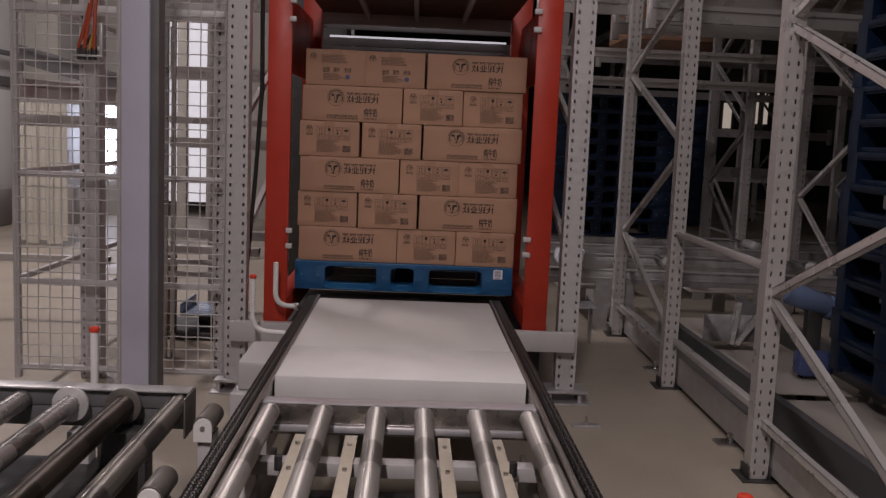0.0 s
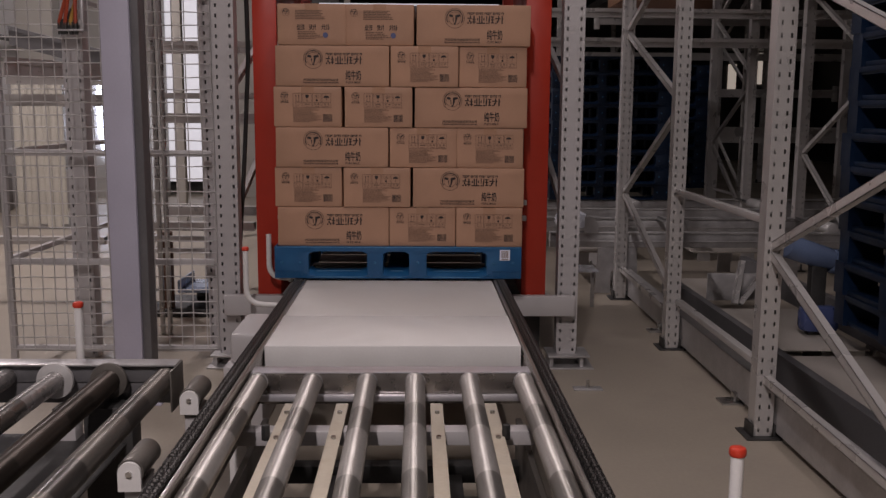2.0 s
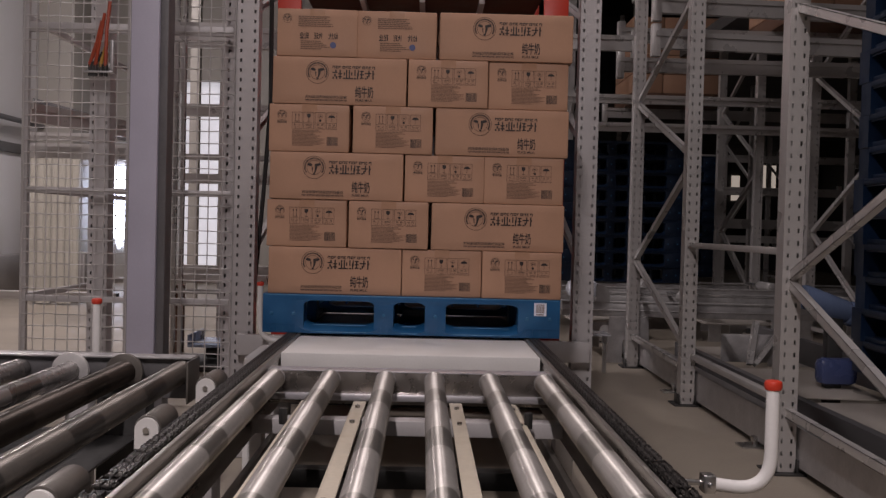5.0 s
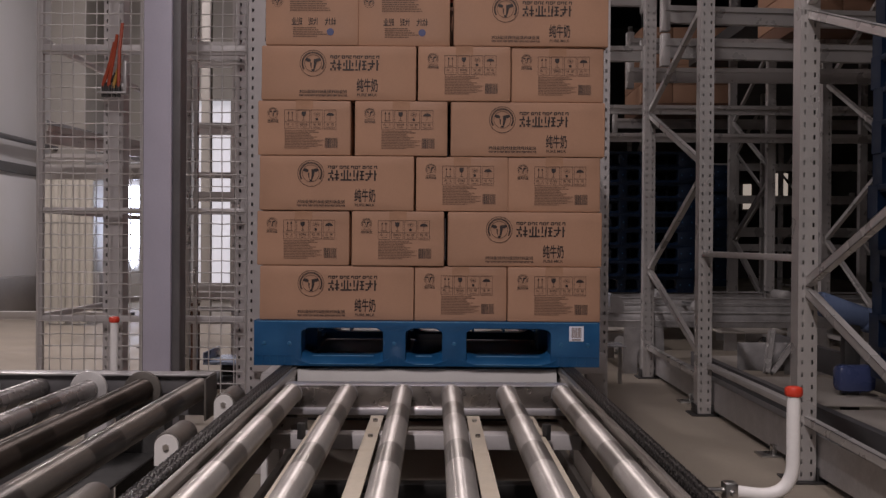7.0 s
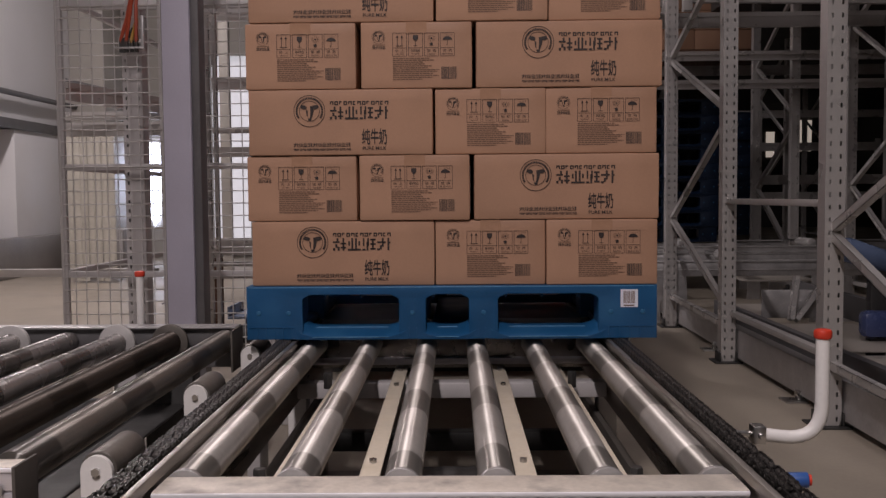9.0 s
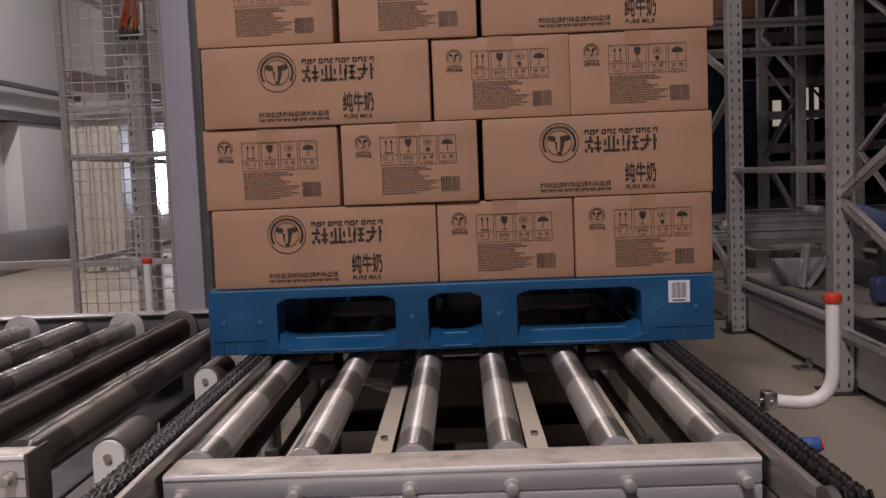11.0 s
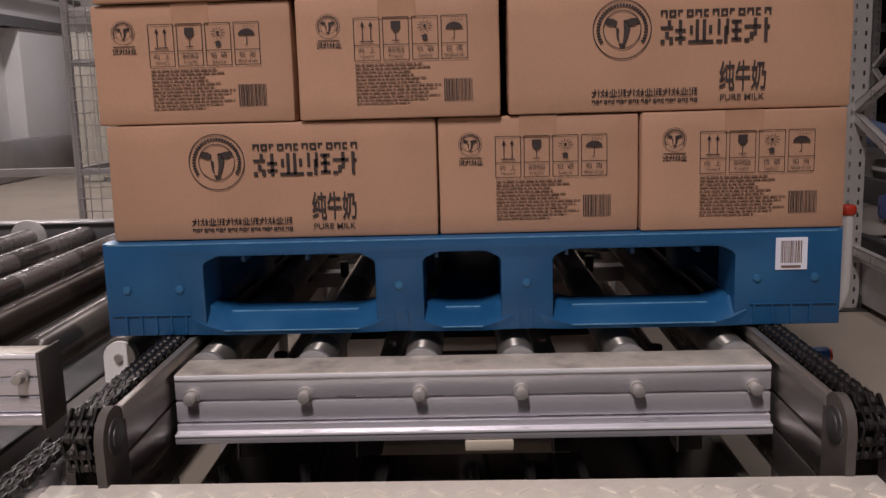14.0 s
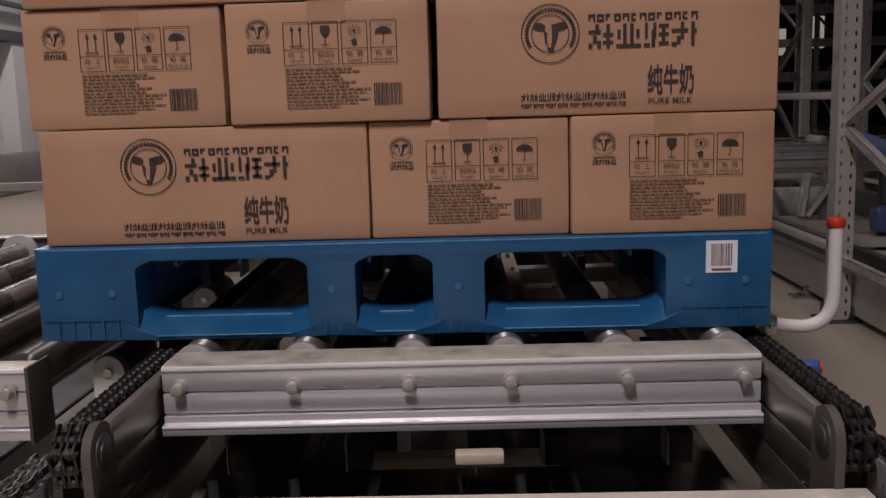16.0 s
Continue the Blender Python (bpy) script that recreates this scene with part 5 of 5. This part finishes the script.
def carton():
    """One printed milk carton case: long side towards -y, printed ends towards +x and -x."""
    c = thing("milk_carton", "printed brown cardboard case of milk on the loaded pallet", "carton", "cartons on the pallet")
    bm = box((-CL / 2, -CD / 2, 0), (CL / 2, CD / 2, CH), 0.0045)
    bmesh.ops.subdivide_edges(bm, edges=[e for e in bm.edges if e.calc_length() > 0.15], cuts=5, use_grid_fill=True)
    for v in bm.verts:
        k = Vector((v.co.x * 9, v.co.y * 9, v.co.z * 12))
        v.co += Vector((noise.noise(k), noise.noise(k + Vector((7, 3, 1))), noise.noise(k + Vector((2, 9, 5))))) * 0.0009
    part("box", bm, M["carton"], c)
    y = -CD / 2 - 0.0016
    at = pose(-CL / 2, y, 0)
    part("emblem", emblem(0.179, 0.128, 0.046), M["ink"], c, "round printed emblem", at)
    part("brand_mark", merged(brand_blocks(0.237, 0.410, 0.1035, 0.140, 4, 6), brand_blocks(0.237, 0.410, 0.1445, 0.1555, 13, 4)), M["ink"], c, "bold dark brand print", at)
    part("product_name", shifted(lettering("纯牛奶", 0.047, 0.073, 0.016), 0.331, -0.0004, 0.029), M["ink"], c, "dark printed product name", at)
    part("product_caption", shifted(lettering("PURE MILK", 0.0095, 0.069, 0.008), 0.333, -0.0004, 0.0145), M["ink"], c, "small printed caption", at)
    part("maker_line", merged(brand_blocks(0.131, 0.298, 0.0245, 0.0362, 12, 5), brand_blocks(0.131, 0.298, 0.0135, 0.0195, 26, 6)), M["ink"], c, "small printed maker line", at)
    end = pose(CL / 2 + 0.0016, -CD / 2, 0.0035, 0, 0, 90)
    part("emblem", emblem(0.052, 0.1427, 0.019), M["ink"], c, "small round printed emblem", end)
    part("brand_mark", merged(brand_blocks(0.033, 0.072, 0.109, 0.118, 4, 8), flat([(0.035, 0.1203, 0.070, 0.1213)])), M["ink"], c, "small dark brand print", end)
    captions = (("向  上", "Upward"), ("易碎物品", "Fragile"), ("怕  晒", "Sunshine"), ("怕  雨", "Afraid of rain"))
    for k, (cn, en) in enumerate(captions):
        x = 0.0925 + k * 0.046
        part("handling_mark", merged(symbol(k, x, 0.088, 0.154, 0.0405), shifted(lettering(cn, 0.0085, 0.026), x + 0.007, -0.0004, 0.0995), shifted(lettering(en, 0.005, 0.022 if k < 3 else 0.032), x + (0.009 if k < 3 else 0.004), -0.0004, 0.0915)), M["ink"], c, "printed handling mark", end)
    part("small_print", text_bars(0.093, 0.083, 12, 0.0055, 0.0024, 9, total=0.135), M["ink_soft"], c, "lines of small print", end)
    part("barcode", barcode(0.233, 0.278, 0.022, 0.057, 11), M["ink"], c, "printed barcode", end)
    other = pose(-CL / 2 - 0.0016, CD / 2, 0, 0, 0, -90)
    part("emblem", emblem(0.04, 0.15, 0.0186), M["ink"], c, "small round printed emblem", other)
    part("small_print", merged(text_bars(0.085, 0.160, 6, 0.0075, 0.0035, 12, (0.7, 1.0), 0.15), text_bars(0.095, 0.062, 5, 0.0075, 0.0035, 14, (0.5, 0.8), 0.15)), M["ink_soft"], c, "lines of small print", other)
    part("bold_print", merged(brand_blocks(0.09, 0.128, 0.07, 0.095, 2, 15), brand_blocks(0.148, 0.182, 0.07, 0.095, 2, 16), brand_blocks(0.205, 0.245, 0.07, 0.095, 2, 17)), M["ink"], c, "bold dark print", other)
    bd = bmesh.new()
    ring(bd, 0.225, 0.046, 0.0, 0.0125, 24)
    part("badge", bd, M["badge"], c, "small blue printed badge", other)
    tp = boxes([((-CL / 2 - 0.0006, -0.03, CH - 0.001), (CL / 2 + 0.0006, 0.03, CH + 0.0006)), ((CL / 2 - 0.001, -0.03, CH - 0.034), (CL / 2 + 0.0011, 0.03, CH)), ((-CL / 2 - 0.0011, -0.03, CH - 0.034), (-CL / 2 + 0.001, 0.03, CH))])
    part("tape", tp, M["tape"], c, "glossy clear tape")
    return c


LOAD0 = (-0.011, 5.05, 0.527)
first = carton()
LAYERS = [
    [(-0.585, "L"), (-0.043, "S"), (0.281, "S")],
    [(-0.591, "S"), (-0.264, "S"), (0.068, "L")],
    [(-0.584, "L"), (-0.041, "S"), (0.283, "S")],
    [(-0.593, "S"), (-0.258, "S"), (0.078, "L")],
    [(-0.579, "L"), (-0.034, "S"), (0.290, "S")],
    [(-0.568, "T"), (-0.247, "T"), (0.085, "L")],
]
loads = []   # each with its place on the pallet
rnd = random.Random(5)
for k, layer in enumerate(LAYERS):
    z = PH + 0.001 + k * 0.1912
    for x0, kind in layer:
        deep = 3 if kind == "L" else 2
        for j in range(deep):
            jx, jy, ja = rnd.uniform(-0.002, 0.002), rnd.uniform(-0.007, 0.007), rnd.uniform(-0.5, 0.5)
            if kind == "L":
                m = pose(x0 + CL / 2 + jx, 0.014 + CD / 2 + j * (CD + 0.006) + jy, z, 0, 0, ja)
            else:
                m = pose(x0 + CD / 2 + jx, 0.014 + CL / 2 + j * (CL + 0.008) + jy, z, 0, 0, (-90 if kind == "S" else 90) + ja)
            ob = first if not loads else copy_thing(first, m)
            ob.matrix_basis = m
            loads.append((ob, m))

main_pallet = pallet("blue plastic pallet with a white barcode label, carrying milk cartons", pose(*LOAD0))
lab = part("label", box((0.494, -0.0016, 0.088), (0.544, 0.003, 0.140)), M["label"], main_pallet, "white paper label")
part("barcode", shifted(barcode(0.502, 0.536, 0.099, 0.135, 21), 0, -0.0018, 0), M["ink_soft"], lab, "printed barcode")
part("code_line", shifted(flat([(0.503, 0.091, 0.534, 0.095)]), 0, -0.0018, 0), M["ink_soft"], lab)

# ---- drive chains ----
PITCH, R_S, Y_NEAR, Y_FAR, Z_TOP = 0.0381, 0.032, -0.33, 3.36, 0.5175


def link_mesh():
    """Two pitches of a double-strand roller chain, lying along y, its pins along x."""
    bm = bmesh.new()
    h = PITCH / 2
    for yc, xs in ((h / 2, (-0.0178, -0.0016, 0.0146)), (-h / 2, (-0.0142, -0.0052, 0.002, 0.0110))):
        for x in xs:
            outline = [(-h / 2 - 0.0062, 0.0), (-h / 2 - 0.0044, 0.0046), (-h / 2, 0.0062), (0, 0.0048), (h / 2, 0.0062), (h / 2 + 0.0044, 0.0046), (h / 2 + 0.0062, 0.0)]
            full = outline + [(p, -q) for p, q in outline[-2:0:-1]]
            p = prism(full, 0.0032)
            p.transform(pose(x + 0.0032, yc, 0, 0, 0, 90))
            me = bpy.data.meshes.new("tmp")
            p.to_mesh(me)
            p.free()
            bm.from_mesh(me)
            bpy.data.meshes.remove(me)
    plates = len(bm.faces)
    for y in (-h, 0.0):
        for x0, x1 in ((-0.0105, -0.0055), (0.0055, 0.0105)):
            add_cyl(bm, (x0, y, 0), (x1, y, 0), 0.0070, 10)
        add_cyl(bm, (-0.0195, y, 0), (0.0195, y, 0), 0.0030, 8)
    bm.faces.ensure_lookup_table()
    for f in bm.faces[plates:]:
        f.material_index = 1
    me = mesh_of("chain_link", bm, M["chain"])
    me.materials.append(M["chain_roller"])
    return me


STRAIGHT, ARC = Y_FAR - Y_NEAR, math.pi * R_S
LOOP = 2 * STRAIGHT + 2 * ARC
COUNT = int(LOOP / PITCH)
STEP = LOOP / COUNT


def on_loop(s, x):
    """The pose of a link that has run the length s from the far end of the top strand."""
    s %= LOOP
    if s < STRAIGHT:
        return pose(x, Y_FAR - s, Z_TOP)
    s -= STRAIGHT
    if s < ARC:
        a = s / R_S
        return pose(x, Y_NEAR - R_S * math.sin(a), Z_TOP - R_S + R_S * math.cos(a), math.degrees(a))
    s -= ARC
    if s < STRAIGHT:
        return pose(x, Y_NEAR + s, Z_TOP - 2 * R_S, 180)
    a = (s - STRAIGHT) / R_S
    return pose(x, Y_FAR + R_S * math.sin(a), Z_TOP - R_S - R_S * math.cos(a), 180 + math.degrees(a))


link_me = link_mesh()
links = []
for side in (-1, 1):
    ch = thing("drive_chain", "oiled black double-strand roller chain running on the conveyor rail", "chain", "conveyor chains", at=BASE)
    for i in range(COUNT):
        links.append((share("link", link_me, ch, on_loop(i * STEP, side * 0.491)), i * STEP, side * 0.491))
    for y in (Y_NEAR, Y_FAR):
        part("sprocket", cyl((side * 0.491 - 0.008, y, Z_TOP - R_S), (side * 0.491 + 0.008, y, Z_TOP - R_S), R_S - 0.008, 24), M["cast"], ch)

# chains of the next conveyor, standing still beside the step
for side in (-1, 1):
    nx = thing("feeder_chain", "oiled black chain of the next conveyor beside the step", "chain", "conveyor chains", at=BASE @ pose(side * 0.552, -1.06, 0.463))
    for i in range(21):
        share("link", link_me, nx, pose(0, i * PITCH, 0))
    part("rail", boxes([((-0.018, -0.1, -0.10), (0.018, 0.80, -0.013)), ((side * 0.02, -0.1, -0.12), (side * 0.032, 0.80, -0.012))], 0.003), M["aluminium"], nx)
    part("sprocket", cyl((-0.008, 0.81, -0.05), (0.008, 0.81, -0.05), 0.042, 24), M["cast"], nx)

# ---- everything that moves ----
LOAD = [(0.0, -0.011, 5.050, 0.0), (1.5, -0.005, 4.640, 0.0), (3.5, 0.0, 4.139, 0.0), (7.0, 0.013, 3.225, 0.0), (8.5, 0.019, 2.846, 0.0), (11.0, 0.028, 2.215, 0.0),
        (12.5, 0.032, 1.855, 0.0), (13.0, 0.032, 1.722, 0.0), (13.5, 0.032, 1.594, 0.0), (13.8, 0.032, 1.534, 0.0), (14.0, 0.032, 1.531, 0.0),
        (14.6, 0.032, 1.531, 0.0), (15.0, 0.032, 1.531, 0.008), (15.5, 0.032, 1.531, 0.018), (15.65, 0.032, 1.531, 0.018), (15.8, 0.008, 1.531, 0.018), (15.9, -0.026, 1.531, 0.018), (16.0, -0.062, 1.531, 0.018)]
LIFTED = [(0.0, 0.0), (14.0, 0.0), (14.5, 0.013), (15.0, 0.029), (15.5, 0.037), (16.0, 0.037)]
SPIN = [(0.0, 0), (15.65, 0), (15.8, -44), (15.9, -107), (16.0, -174)]


def travelled(t):
    for (t0, _, y0, _), (t1, _, y1, _) in zip(LOAD, LOAD[1:]):
        if t <= t1:
            return LOAD[0][2] - (y0 + (y1 - y0) * (t - t0) / (t1 - t0))
    return LOAD[0][2] - LOAD[-1][2]


def motions():
    walk(main_pallet, [(t, pose(x, y, LOAD0[2] + z)) for t, x, y, z in LOAD])
    for ob, m in loads:
        walk(ob, [(t, pose(x, y, LOAD0[2] + z) @ m) for t, x, y, z in LOAD])
    walk(bed, [(t, BASE @ pose(0, 0, z)) for t, z in LIFTED])
    for r, x in zip(bed_rollers, ROLLERS):
        walk(r, [(t, pose(x, 0, RZ, 0, a, 0)) for t, a in SPIN])
    coarse = [row[0] for row in LOAD if row[0] <= 14.0] + [16.0]
    for ob, s0, x in links:
        times = set(coarse)
        for k in range(57):
            t = k * 0.25
            s = (s0 + travelled(t)) % LOOP
            if STRAIGHT - 0.07 < s < STRAIGHT + ARC + 0.07 or s > 2 * STRAIGHT + ARC - 0.07 or s < 0.07:
                times.add(t)
        walk(ob, [(t, on_loop(s0 + travelled(t), x)) for t in sorted(times)])


motions()
